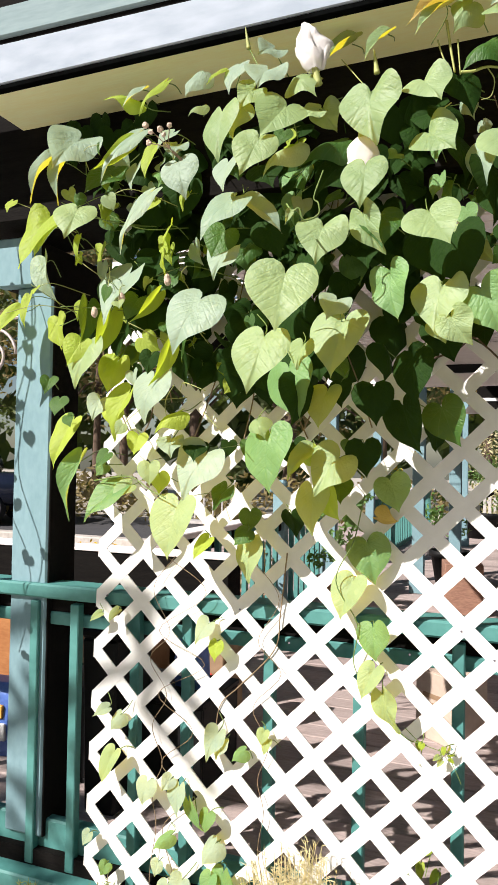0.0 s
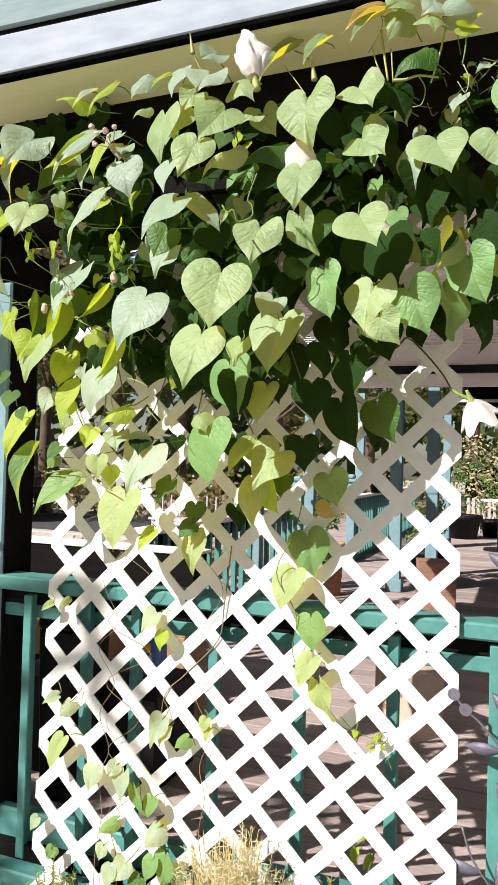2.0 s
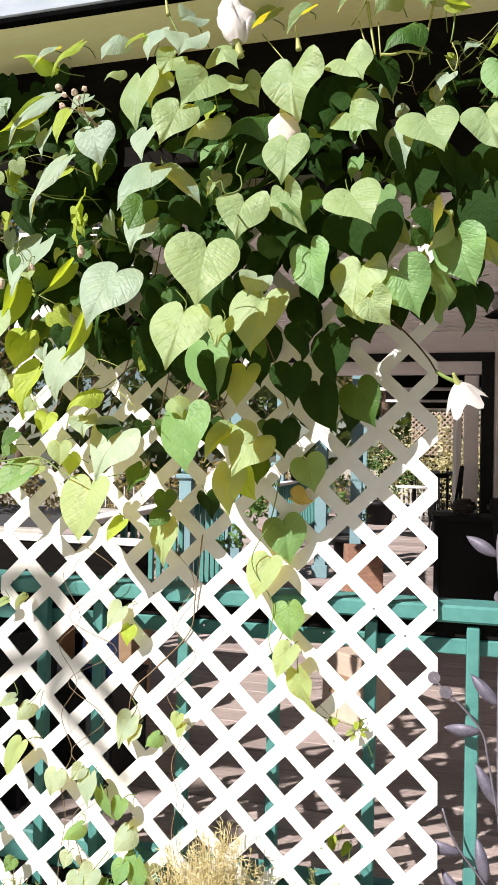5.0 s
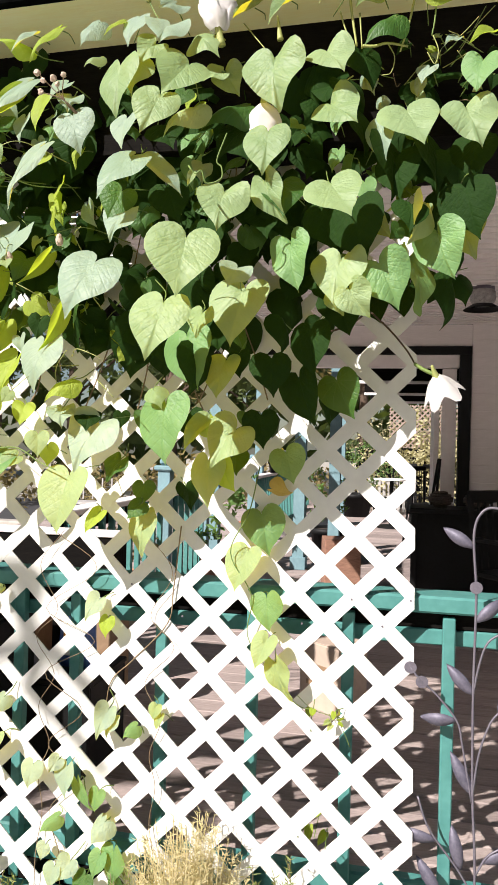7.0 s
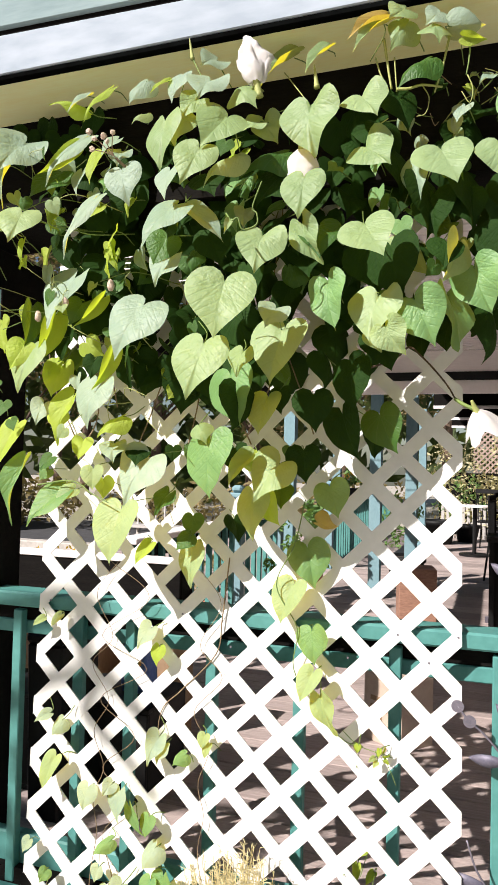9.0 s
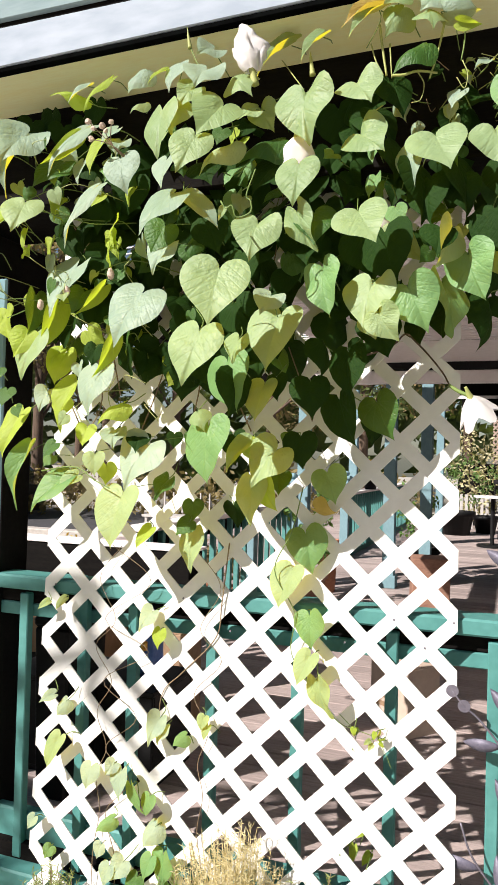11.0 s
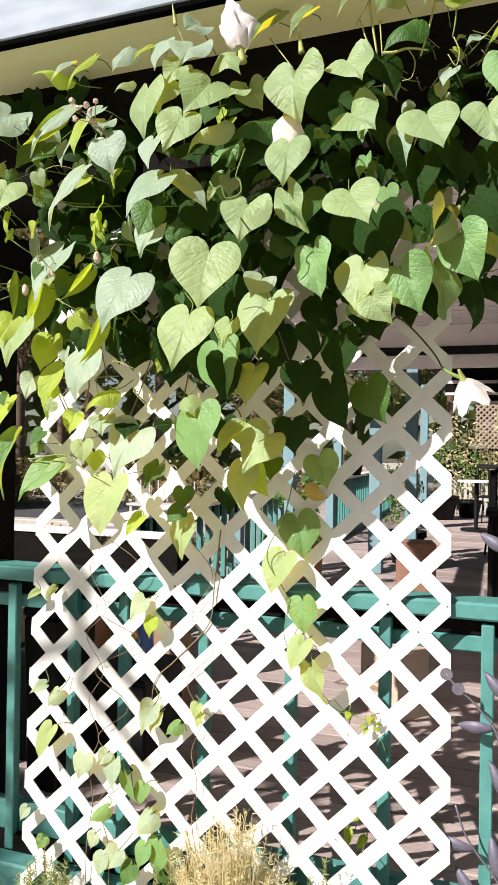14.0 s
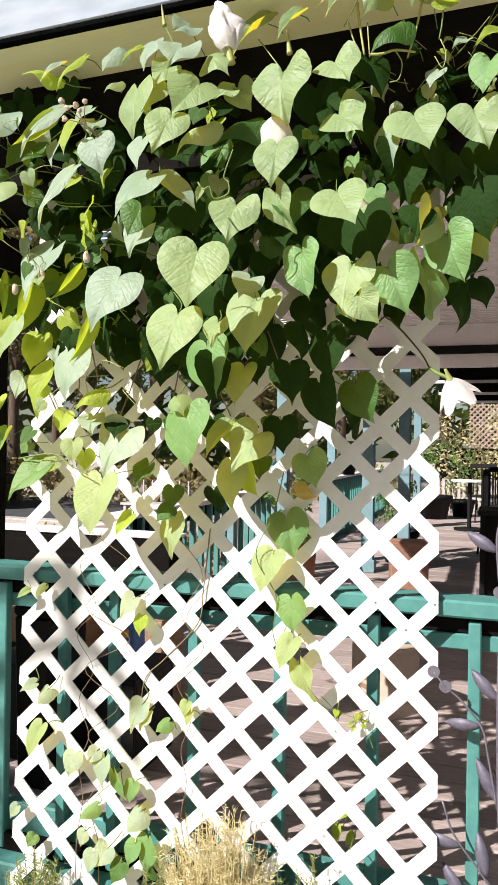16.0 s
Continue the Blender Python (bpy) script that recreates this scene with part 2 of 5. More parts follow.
eave = tagged(new("porch_roof"), "porch roof edge with white fascia and cream soffit", "roof", kind="structure")
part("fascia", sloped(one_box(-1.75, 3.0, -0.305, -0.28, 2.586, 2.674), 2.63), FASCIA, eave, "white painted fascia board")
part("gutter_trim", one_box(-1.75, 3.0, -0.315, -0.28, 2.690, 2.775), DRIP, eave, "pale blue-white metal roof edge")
part("dark_gap", one_box(-1.75, 3.0, -0.30, -0.275, 2.6745, 2.6895, bevel=0), DARKWOOD_AND_SHADE, eave)
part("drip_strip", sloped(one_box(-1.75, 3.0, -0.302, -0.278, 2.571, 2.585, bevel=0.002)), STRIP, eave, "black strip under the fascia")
part("soffit", sloped(one_box(-1.44, 3.0, -0.276, -0.06, 2.575, 2.585)), CREAM, eave, "cream boarded soffit")
part("roof_sheet", one_box(-1.5, 3.0, -0.30, 4.7, 2.777, 2.84, bevel=0), DARKWOOD_AND_SHADE, eave)
# dark beam, its colour blackened further for the eave's shade
beam = part("roof_beam", one_box(-1.75, 3.0, -0.055, 0.30, 2.262, 2.66), DARKWOOD_AND_SHADE)
tagged(beam, "dark timber porch beam, blackened for the shade under the eave", "beam", kind="structure")
ceiling = part("ceiling", one_box(-1.5, 3.0, 0.31, 4.6, 2.56, 2.60, bevel=0), CEIL)
tagged(ceiling, "white beadboard porch ceiling", "ceiling", kind="structure")

# ---- lattice ----
LAT = Matrix.Translation((0, 0, 1.05)) @ Matrix.Rotation(radians(-0.8), 4, "Y") @ Matrix.Rotation(radians(-4), 4, "X") @ Matrix.Translation((0, 0, -1.05))
PX, PZ, HOLE_Z = 0.1563, 0.1524, 0.541
lattice = thing("lattice_panel", "white plastic garden lattice panel leaning on the railing", "lattice", LAT)
X0, X1, Z0, Z1 = -1.169, 0.081, 0.12, 2.50
SLAT = 0.0365


def slat(c, sign, y):
    """One slat: the band about x*PZ -+ z*PX = c, clipped to the panel."""
    bm = bmesh.new()
    n = Vector((PZ, 0, -sign * PX)).normalized()
    d = Vector((sign * PX * sign, 0, sign * PZ)).normalized()
    mid = Vector(c)
    w = SLAT / 2
    a = [mid + n * w - d * 4, mid + n * w + d * 4, mid - n * w + d * 4, mid - n * w - d * 4]
    v = [bm.verts.new((p.x, y, p.z)) for p in a]
    f = bm.faces.new(v)
    for co, no in (((X0, 0, 0), (-1, 0, 0)), ((X1, 0, 0), (1, 0, 0)), ((0, 0, Z0), (0, 0, -1)), ((0, 0, Z1), (0, 0, 1))):
        bmesh.ops.bisect_plane(bm, geom=bm.verts[:] + bm.edges[:] + bm.faces[:], plane_co=co, plane_no=no, clear_outer=True)
    if not bm.faces:
        bm.free()
        return None
    got = bmesh.ops.extrude_face_region(bm, geom=bm.faces[:])
    bmesh.ops.translate(bm, vec=(0, 0.004, 0), verts=[g for g in got["geom"] if isinstance(g, bmesh.types.BMVert)])
    return bm


ROW_Z = HOLE_Z - 0.060
for sign in (1, -1):
    for k in range(-24, 25):
        # hole centres lie at (i*PX, ROW_Z + j*PZ); slats pass half a pitch beside them
        bm = slat((PX * (k + 0.5) + 0.005, 0, ROW_Z), sign, 0.0 if sign > 0 else 0.0007)
        if bm:
            part("slat", bm, WHITE, lattice)

# ---- porch beyond the railing ----
BLACK = material("black_paint", (0.004, 0.004, 0.004), (0.008, 0.008, 0.009), 0.6, 10, bump=0.1, spec=0.25)
TAN = material("cardboard", (0.22, 0.14, 0.08), (0.32, 0.21, 0.13), 0.85, 5, (1, 1, 1), 0.15)
TAN_PALE = material("pale_cardboard", (0.42, 0.33, 0.27), (0.52, 0.41, 0.33), 0.85, 5, (1, 1, 1), 0.15)
BROWN = material("red_brown_planter", (0.20, 0.10, 0.07), (0.34, 0.19, 0.13), 0.75, 6, (1, 1, 4), 0.4)
CLAY = material("terracotta", (0.40, 0.16, 0.09), (0.52, 0.25, 0.15), 0.85, 10, bump=0.4)
ORANGE = material("rusty_board", (0.30, 0.11, 0.03), (0.42, 0.18, 0.06), 0.7, 6, (1, 1, 3), 0.3)
BLUE = material("blue_sack", (0.05, 0.12, 0.42), (0.10, 0.20, 0.55), 0.45, 12, bump=0.5)
WHITISH = material("white_print", (0.70, 0.70, 0.70), (0.80, 0.80, 0.80), 0.5, 12)
AMBER = material("orange_print", (0.80, 0.35, 0.05), (0.85, 0.45, 0.08), 0.5, 12)
RED = material("red_plastic", (0.45, 0.03, 0.03), (0.55, 0.06, 0.05), 0.4, 12)
IRON = material("grey_iron", (0.12, 0.11, 0.14), (0.19, 0.175, 0.21), 0.5, 25, bump=0.06, metal=0.3)
PINKIRON = material("pale_iron_scroll", (0.38, 0.33, 0.32), (0.50, 0.44, 0.42), 0.5, 30, metal=0.4)
BARK = material("pine_bark", (0.05, 0.035, 0.025), (0.15, 0.10, 0.07), 0.95, 5, (3, 3, 0.6), 0.9)
CARPAINT = material("dark_blue_car_paint", (0.006, 0.009, 0.022), (0.009, 0.013, 0.03), 0.18, 3, bump=0.0, spec=0.7)
TYRE = material("black_tyre", (0.012, 0.012, 0.012), (0.03, 0.03, 0.03), 0.85, 30)
CHROME = material("wheel_metal", (0.40, 0.40, 0.42), (0.55, 0.55, 0.57), 0.3, 20, metal=0.9)
SOIL = material("potting_soil", (0.03, 0.02, 0.015), (0.07, 0.05, 0.04), 0.95, 40, bump=0.8)
LEAF_FAR = leaf_material("far_foliage", (0.035, 0.07, 0.02), (0.10, 0.12, 0.04), (0.16, 0.22, 0.03), 0.3, 0.6)
LEAF_DRYFAR = leaf_material("dry_far_foliage", (0.12, 0.10, 0.04), (0.26, 0.20, 0.09), (0.30, 0.24, 0.06), 0.3, 0.7)
# brighter foliage copy, sunlight on the hedge put into its colour
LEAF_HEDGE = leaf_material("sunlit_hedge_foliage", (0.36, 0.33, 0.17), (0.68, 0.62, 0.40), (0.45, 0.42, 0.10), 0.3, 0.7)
LEAF_POT = leaf_material("potted_foliage", (0.06, 0.15, 0.04), (0.16, 0.28, 0.08), (0.25, 0.40, 0.04), 0.3)
GOLD = leaf_material("golden_blossom", (0.75, 0.42, 0.02), (0.85, 0.60, 0.06), (0.85, 0.60, 0.04), 0.35)

# house wall with a black-trimmed opening
wall = tagged(new("wall_house"), "white lap-sided house wall at the end of the porch", "wall", kind="structure")
siding = finish("siding_board", one_box(0.0, 2.2, -0.012, 0.012, 0, 0.16, bevel=0.003), SIDING)
for k in range(15):
    s = new("siding_board", siding)
    s.parent, s.location = wall, (0.60, 4.60 - 0.004 * (k % 2), DECK_Z + 0.153 * k)
part("wall_core", one_box(0.60, 2.8, 4.615, 4.75, DECK_Z, 2.56, bevel=0), SIDING, wall)
# unseen side wall, added to close the porch and keep it dark
part("wall_side", one_box(2.62, 2.8, -0.05, 4.614, DECK_Z, 2.56, bevel=0), SIDING, wall)
frame_ = tagged(new("door_1"), "black-trimmed porch doorway with a white open door", "door", kind="structure")
part("jamb", one_box(0.50, 0.595, 4.56, 4.72, DECK_Z, 2.30), BLACK, frame_)
part("wall_above", one_box(-1.75, 0.598, 4.60, 4.73, 2.372, 2.558, bevel=0), SIDING, frame_, "pinkish white boarding over the doorway")
part("header", one_box(-1.75, 0.598, 4.57, 4.72, 2.302, 2.37), BLACK, frame_)
part("white_header", one_box(-1.75, 0.498, 4.60, 4.70, 2.19, 2.30), CEIL, frame_, "white painted header beam")
part("door_leaf", one_box(0.30, 0.345, 4.74, 5.5, DECK_Z + 0.01, 2.15), CEIL, frame_, "white open door leaf")
part("door_stile", one_box(0.36, 0.48, 4.63, 4.68, DECK_Z + 0.01, 2.18), CEIL, frame_, "white door stile")
for y in (6.4, 8.2, 10.0):
    b = part("roof_beam", one_box(-0.5, 3.0, y, y + 0.12, 2.22, 2.46), DARKWOOD_AND_SHADE)
    tagged(b, "dark timber cross beam of the porch roof", "beam", kind="structure")
    s = part("trim", one_box(-0.5, 3.0, y - 0.02, y - 0.002, 2.20, 2.235), CEIL)
    tagged(s, "thin white trim under the cross beam", "trim", kind="structure")
# far ceiling in near-black: its shade is put into the colour
tagged(part("ceiling_far", one_box(-0.5, 3.0, 4.76, 10.4, 2.47, 2.50, bevel=0), DARKWOOD_AND_SHADE), "boarded far porch ceiling, its shade put into the colour", "ceiling", kind="structure")
tagged(part("wall_far", one_box(1.6, 1.7, 4.76, 10.4, DECK_Z, 2.46, bevel=0), DARKWOOD_AND_SHADE), "dark far porch wall", "wall", kind="structure")
# ceiling bead lines
beads = bmesh.new()
for k in range(42):
    box(beads, -1.75, 2.6, 0.34 + 0.10 * k, 0.344 + 0.10 * k, 2.553, 2.5595, bevel=0)
tagged(part("ceiling_trim", beads, SIDING), "thin bead lines of the porch ceiling", "trim", kind="structure")

# far railing and posts
for x, y in ((-1.75, 5.0), (-0.94, 5.2), (-0.62, 5.4), (-1.9, 8.0), (-0.9, 9.6)):
    p = thing("porch_post", "slim blue-green porch post", "post", pose(x, y, 0), "far porch posts")
    part("shaft", one_box(-0.055, 0.055, -0.055, 0.055, DECK_Z, 2.46), PALE, p)
    part("foot", one_box(-0.075, 0.075, -0.075, 0.075, DECK_Z, DECK_Z + 0.12), PALE, p)


def far_railing(x0, x1, m):
    r = thing("railing", "green porch railing with close-set balusters", "railing", m, "porch railings")
    # white colour stands for sunlight on top of the cap
    part("cap_rail", one_box(x0, x1, -0.07, 0.07, 1.06, 1.095, bevel=0.005), SIDING, r, "cap board coloured white for its sunlit top")
    # black colour stands for shade on the face below it
    part("sub_rail", one_box(x0, x1, -0.03, 0.022, 0.965, 1.0595, bevel=0.004), DARKWOOD_AND_SHADE, r, "rail face coloured black for the shade under the cap")
    part("bottom_rail", one_box(x0, x1, -0.02, 0.02, 0.279, 0.42), GREEN, r)
    bal = finish("baluster", one_box(-0.018, 0.018, -0.066, -0.031, 0.36, 1.055, bevel=0.002), GREEN)
    n = int((x1 - x0) / 0.155)
    for k in range(n):
        b = new("baluster", bal)
        b.parent, b.location = r, (x0 + 0.06 + k * 0.155, 0, 0)
    return r


far_railing(1.7, 3.50, pose(-1.78, 0, 0, 0, 0, 90))
far_railing(3.64, 4.62, pose(-1.78, 0, 0, 0, 0, 90))
far_railing(7.05, 12.2, pose(-1.78, 0, 0, 0, 0, 90))
for y in (3.57, 4.70, 6.98):
    p = thing("newel_post", "short blue-green newel post with a flat cap", "post", pose(-1.78, y, 0), "newel posts of the side railing")
    part("shaft", one_box(-0.05, 0.05, -0.05, 0.05, DECK_Z, 1.26), PALE, p)
    part("cap", one_box(-0.075, 0.075, -0.075, 0.075, 1.2605, 1.30, bevel=0.01), PALE, p)
    part("finial", one_box(-0.045, 0.045, -0.045, 0.045, 1.3005, 1.36, bevel=0.02), PALE, p)


# ---- foliage kinds ----
def tuft(bm, centre, radius, count, size, rnd, flat=1.0):
    """Many small bent leaf blades round a centre."""
    uvl = bm.loops.layers.uv.verify()
    for _ in range(count):
        d = Vector((rnd.gauss(0, 1), rnd.gauss(0, 1), rnd.gauss(0, 1) * flat))
        d = d.normalized() * radius * rnd.random() ** 0.45
        c = Vector(centre) + Vector((d.x, d.y, d.z * flat))
        a = Vector((rnd.gauss(0, 1), rnd.gauss(0, 1), rnd.gauss(0, 1))).normalized()
        b = a.orthogonal().normalized()
        s = size * rnd.uniform(0.6, 1.4)
        q = [c - a * s, c + b * s * 0.45, c + a * s, c - b * s * 0.45]
        f = bm.faces.new([bm.verts.new(p) for p in q])
        for lp, w in zip(f.loops, ((0.5, 0), (1, 0.5), (0.5, 1), (0, 0.5))):
            lp[uvl].uv = w


def tree(x, y, height, spread, seed, mat, label, trunk_r=0.16):
    rnd = random.Random(seed)
    t = thing("tree", label, "tree", pose(x, y, 0), "trees of the yard")
    bm = bmesh.new()
    top = Vector((rnd.uniform(-0.4, 0.4), rnd.uniform(-0.4, 0.4), height * 0.85))
    tube(bm, curve_through([(0, 0, -0.1), (0.05, 0, height * 0.3), top * 0.7, top]), trunk_r, 9, 0.25)
    crown = bmesh.new()
    for k in range(17):
        z = height * rnd.uniform(0.22, 0.95)
        a = rnd.uniform(0, 6.28)
        reach = spread * rnd.uniform(0.45, 1.0) * (1.15 - 0.6 * z / height)
        tip = Vector((math.cos(a) * reach, math.sin(a) * reach, z + rnd.uniform(-0.2, 0.5)))
        tube(bm, curve_through([top * (z / height * 0.85), tip * 0.5 + Vector((0, 0, z * 0.5 + 0.1)), tip], 4), trunk_r * 0.28, 5, 0.3)
        for j in range(4):
            tuft(crown, tip + Vector((rnd.gauss(0, 0.5), rnd.gauss(0, 0.5), rnd.gauss(0, 0.35))) * spread * 0.35, spread * 0.26, 70, 0.085, rnd, 0.7)
    part("trunk", bm, BARK, t, "rough brown trunk", True)
    cr = new("crown", bpy.data.meshes.new("crown"))
    crown.to_mesh(cr.data)
    crown.free()
    cr.data.materials.append(mat)
    cr.parent = t
    return t


tr = random.Random(4)
for k, (x, y, h, s) in enumerate(((-11.5, 14, 9, 2.6), (-14, 12.5, 8, 2.4), (-9, 17, 10, 2.8), (-17, 15, 11, 3.0), (-6.5, 18, 10, 2.8), (-12.5, 19, 12, 3.2),
                                   (-4, 19, 9, 2.8), (-1.2, 20, 10, 3.0), (-8, 23, 12, 3.4), (2.0, 21, 10, 3.0), (-20, 19, 12, 3.4), (-15.5, 22, 12, 3.4))):
    tree(x, y, h * 1.45, s * 1.2, k, LEAF_FAR if k % 3 else LEAF_DRYFAR, "tall yard tree with dry green foliage")
# distant wood closes the view; its unseen ring behind cuts sky light
wood = bmesh.new()
for k in range(420):
    a = 6.2832 * k / 420
    tuft(wood, (math.cos(a) * 30 + tr.uniform(-2, 2), math.sin(a) * 30 + tr.uniform(-2, 2), tr.uniform(0.5, 12)), 3.4, 60, 0.55, tr, 1.0)
ob = new("far_wood", bpy.data.meshes.new("far_wood"))
wood.to_mesh(ob.data)
wood.free()
ob.data.materials.append(LEAF_FAR)
tagged(ob, "distant dark green and brown wood, ringed round to cut sky light", "trees", kind="stuff")
brush = bmesh.new()
for k in range(70):
    tuft(brush, (tr.uniform(-14, -1.5), tr.uniform(12.2, 15.5), tr.uniform(0.1, 1.0)), 0.7, 60, 0.08, tr, 0.7)
ob = new("brush", bpy.data.meshes.new("brush"))
brush.to_mesh(ob.data)
brush.free()
ob.data.materials.append(LEAF_DRYFAR)
tagged(ob, "dry brushwood and shrubs along the yard", "shrubs", kind="stuff")


def pot(x, y, z, r, h, mat, label, leafmat, seed, tall=0.35, blossom=None):
    rnd = random.Random(seed)
    p = thing("potted_plant", label, "potted plant", pose(x, y, z), "potted plants on the deck")
    bm = bmesh.new()
    prof = ((0.72, 0), (0.95, 0.82), (1.05, 0.82), (1.05, 1.0), (0.93, 1.0), (0.9, 0.9))
    n = 18
    rings = [[bm.verts.new((r * q * math.cos(6.2832 * k / n), r * q * math.sin(6.2832 * k / n), h * w)) for k in range(n)] for q, w in prof]
    bm.faces.new(rings[0])
    for a, b in zip(rings, rings[1:]):
        for k in range(n):
            bm.faces.new((a[k], a[(k + 1) % n], b[(k + 1) % n], b[k]))
    part("pot", bm, mat, p, "", True)
    so = bmesh.new()
    disc(so, (0, 0, h * 0.9), r * 0.9, 0.01)
    part("soil", so, SOIL, p)
    fo = bmesh.new()
    for k in range(9):
        tip = (rnd.uniform(-1, 1) * r * 1.1, rnd.uniform(-1, 1) * r * 1.1, h + tall * rnd.uniform(0.25, 1))
        tuft(fo, tip, r * 0.5, 34, 0.028, rnd, 1.0)
    f = new("foliage", bpy.data.meshes.new("foliage"))
    fo.to_mesh(f.data)
    fo.free()
    f.data.materials.append(leafmat)
    f.parent = p
    if blossom:
        for k in range(5):
            b = bmesh.new()
            for a in range(12):
                w = 6.2832 * a / 12
                c, s = math.cos(w), math.sin(w)
                b.faces.new([b.verts.new(v) for v in ((0.012 * c, -0.004, 0.012 * s), (0.03 * c - 0.008 * s, -0.008, 0.03 * s + 0.008 * c), (0.045 * c, -0.003, 0.045 * s), (0.03 * c + 0.008 * s, -0.008, 0.03 * s - 0.008 * c))])
            fb = part("blossom", b, blossom, p, "golden blossom")
            fb.location = (rnd.uniform(-1, 1) * r, -r * 0.8, h + tall * rnd.uniform(0.5, 1.1))
    return p


pot(-1.42, 4.69, DECK_Z, 0.10, 0.48, CLAY, "tall terracotta pot with a leafy green plant on the deck", LEAF_POT, 1, 0.5)
pot(-1.40, 3.9, DECK_Z, 0.17, 0.30, BROWN, "brown pot with bushy green foliage on the deck", LEAF_POT, 2, 0.5)
pot(-0.72, 5.9, DECK_Z, 0.2, 0.34, BLACK, "dark pot with a tall plant by the porch post", LEAF_POT, 3, 0.6)
pot(-1.9, 3.2, DECK_Z, 0.14, 0.24, CLAY, "small terracotta pot of dry herbs", LEAF_DRYFAR, 4, 0.3)
pot(-1.72, 8.3, 1.096, 0.11, 0.15, BLACK, "dark pot of golden flowers standing on the side rail", LEAF_POT, 5, 0.22, GOLD)
pot(-0.30, 11.6, DECK_Z, 0.22, 0.3, BLACK, "large black pot with a rounded pale shrub", LEAF_POT, 6, 0.8)
pot(-0.75, 11.0, DECK_Z, 0.3, 0.4, BLACK, "large black pot with a rounded pale shrub", LEAF_POT, 7, 0.9)


sunflower = thing("sunflower", "golden sunflower with a dark centre in the pot", "flower", pose(-1.72, 8.26, 1.20))
part("flower_stem", tube(bmesh.new(), curve_through([(0, 0.05, 0.0), (0.01, 0.02, 0.14), (0, 0.0, 0.265)], 4), 0.006, 6), STEM, sunflower)
bm = bmesh.new()
disc(bm, (0, -0.012, 0.268), 0.022, 0.012, 16, Matrix.Rotation(radians(90), 4, "X"))
part("flower_head", bm, SOIL, sunflower, "dark flower centre")
for k in range(14):
    w = 6.2832 * k / 14
    c, n = math.cos(w), math.sin(w)
    bm = bmesh.new()
    bm.faces.new([bm.verts.new((0.02 * c - q * n * 0.012, y, 0.268 + 0.02 * n + q * c * 0.012) if e == 0 else ((0.054 * c, y, 0.268 + 0.054 * n) if e == 2 else (0.038 * c - q * n * 0.012, y, 0.268 + 0.038 * n + q * c * 0.012))) for q, e, y in ((-1, 0, -0.006), (-1, 1, -0.012), (0, 2, -0.004), (1, 1, -0.012), (1, 0, -0.006))])
    got = bmesh.ops.extrude_face_region(bm, geom=bm.faces[:])
    bmesh.ops.translate(bm, vec=(0, 0.001, 0), verts=[g for g in got["geom"] if isinstance(g, bmesh.types.BMVert)])
    bm.loops.layers.uv.new("UVMap")
    part("petal", bm, GOLD, sunflower)


# ---- boxes, sacks ----
def carton(x, y, z, w, d, h, turn, mat, label, printed=None):
    c = thing("cardboard_box", label, "box", pose(x, y, z, 0, 0, turn), "boxes on the deck")
    part("carton", one_box(-w / 2, w / 2, -d / 2, d / 2, 0, h, bevel=0.004), mat, c)
    part("flap", one_box(-w / 2 + 0.003, w / 2 - 0.003, -d / 2 + 0.003, -0.004, h + 0.0005, h + 0.005, bevel=0.001), mat, c)
    part("flap", one_box(-w / 2 + 0.003, w / 2 - 0.003, 0.004, d / 2 - 0.003, h + 0.0005, h + 0.005, bevel=0.001), mat, c)
    if printed:
        for k in range(3):
            part("print_bar", one_box(-w * 0.3, w * (0.25 - 0.12 * k), -d / 2 - 0.0025, -d / 2 - 0.0005, h * (0.62 - 0.13 * k), h * (0.69 - 0.13 * k), bevel=0), printed, c, "printed bar")
    return c


carton(-0.25, 1.47, DECK_Z, 0.24, 0.20, 0.30, -38, TAN_PALE, "pale cardboard box in the sun on the deck", TAN)
carton(-0.46, 4.35, DECK_Z, 0.30, 0.30, 0.42, 12, BROWN, "red-brown wooden planter box on the deck")
carton(-1.72, 1.02, DECK_Z + 0.001, 0.42, 0.35, 0.46, 8, TAN, "brown cardboard carton behind the railing", BLACK)
carton(-2.25, 0.85, DECK_Z, 0.5, 0.1, 0.5, 4, ORANGE, "rust-brown board leaning by the railing")
carton(-1.27, 1.12, DECK_Z, 0.22, 0.2, 0.42, -4, TAN, "small tall brown cardboard carton in the shade", RED)


def sack(x, y, z, w, d, h, turn, mat, label):
    s = thing("sack", label, "sack", pose(x, y, z, 0, 0, turn), "sacks on the deck")
    bm = bmesh.new()
    v = box(bm, -w / 2, w / 2, -d / 2, d / 2, 0, h, bevel=0)
    bmesh.ops.subdivide_edges(bm, edges=bm.edges[:], cuts=5, use_grid_fill=True)
    for q in bm.verts:
        k = 1 - 0.35 * abs(2 * q.co.z / h - 1) ** 3
        q.co.y *= k + 0.10 * noise.noise(q.co * 9)
        q.co.x *= 0.94 + 0.06 * k
        q.co.x += 0.01 * noise.noise(q.co * 7)
    part("bag", bm, mat, s, "", True)
    part("print_panel", one_box(-w * 0.34, w * 0.34, -d / 2 - 0.012, -d / 2 + 0.02, h * 0.25, h * 0.48), WHITISH, s, "white printed panel")
    part("print_panel", one_box(-w * 0.30, w * 0.30, -d / 2 - 0.012, -d / 2 + 0.02, h * 0.55, h * 0.72), AMBER, s, "orange printed panel")
    return s


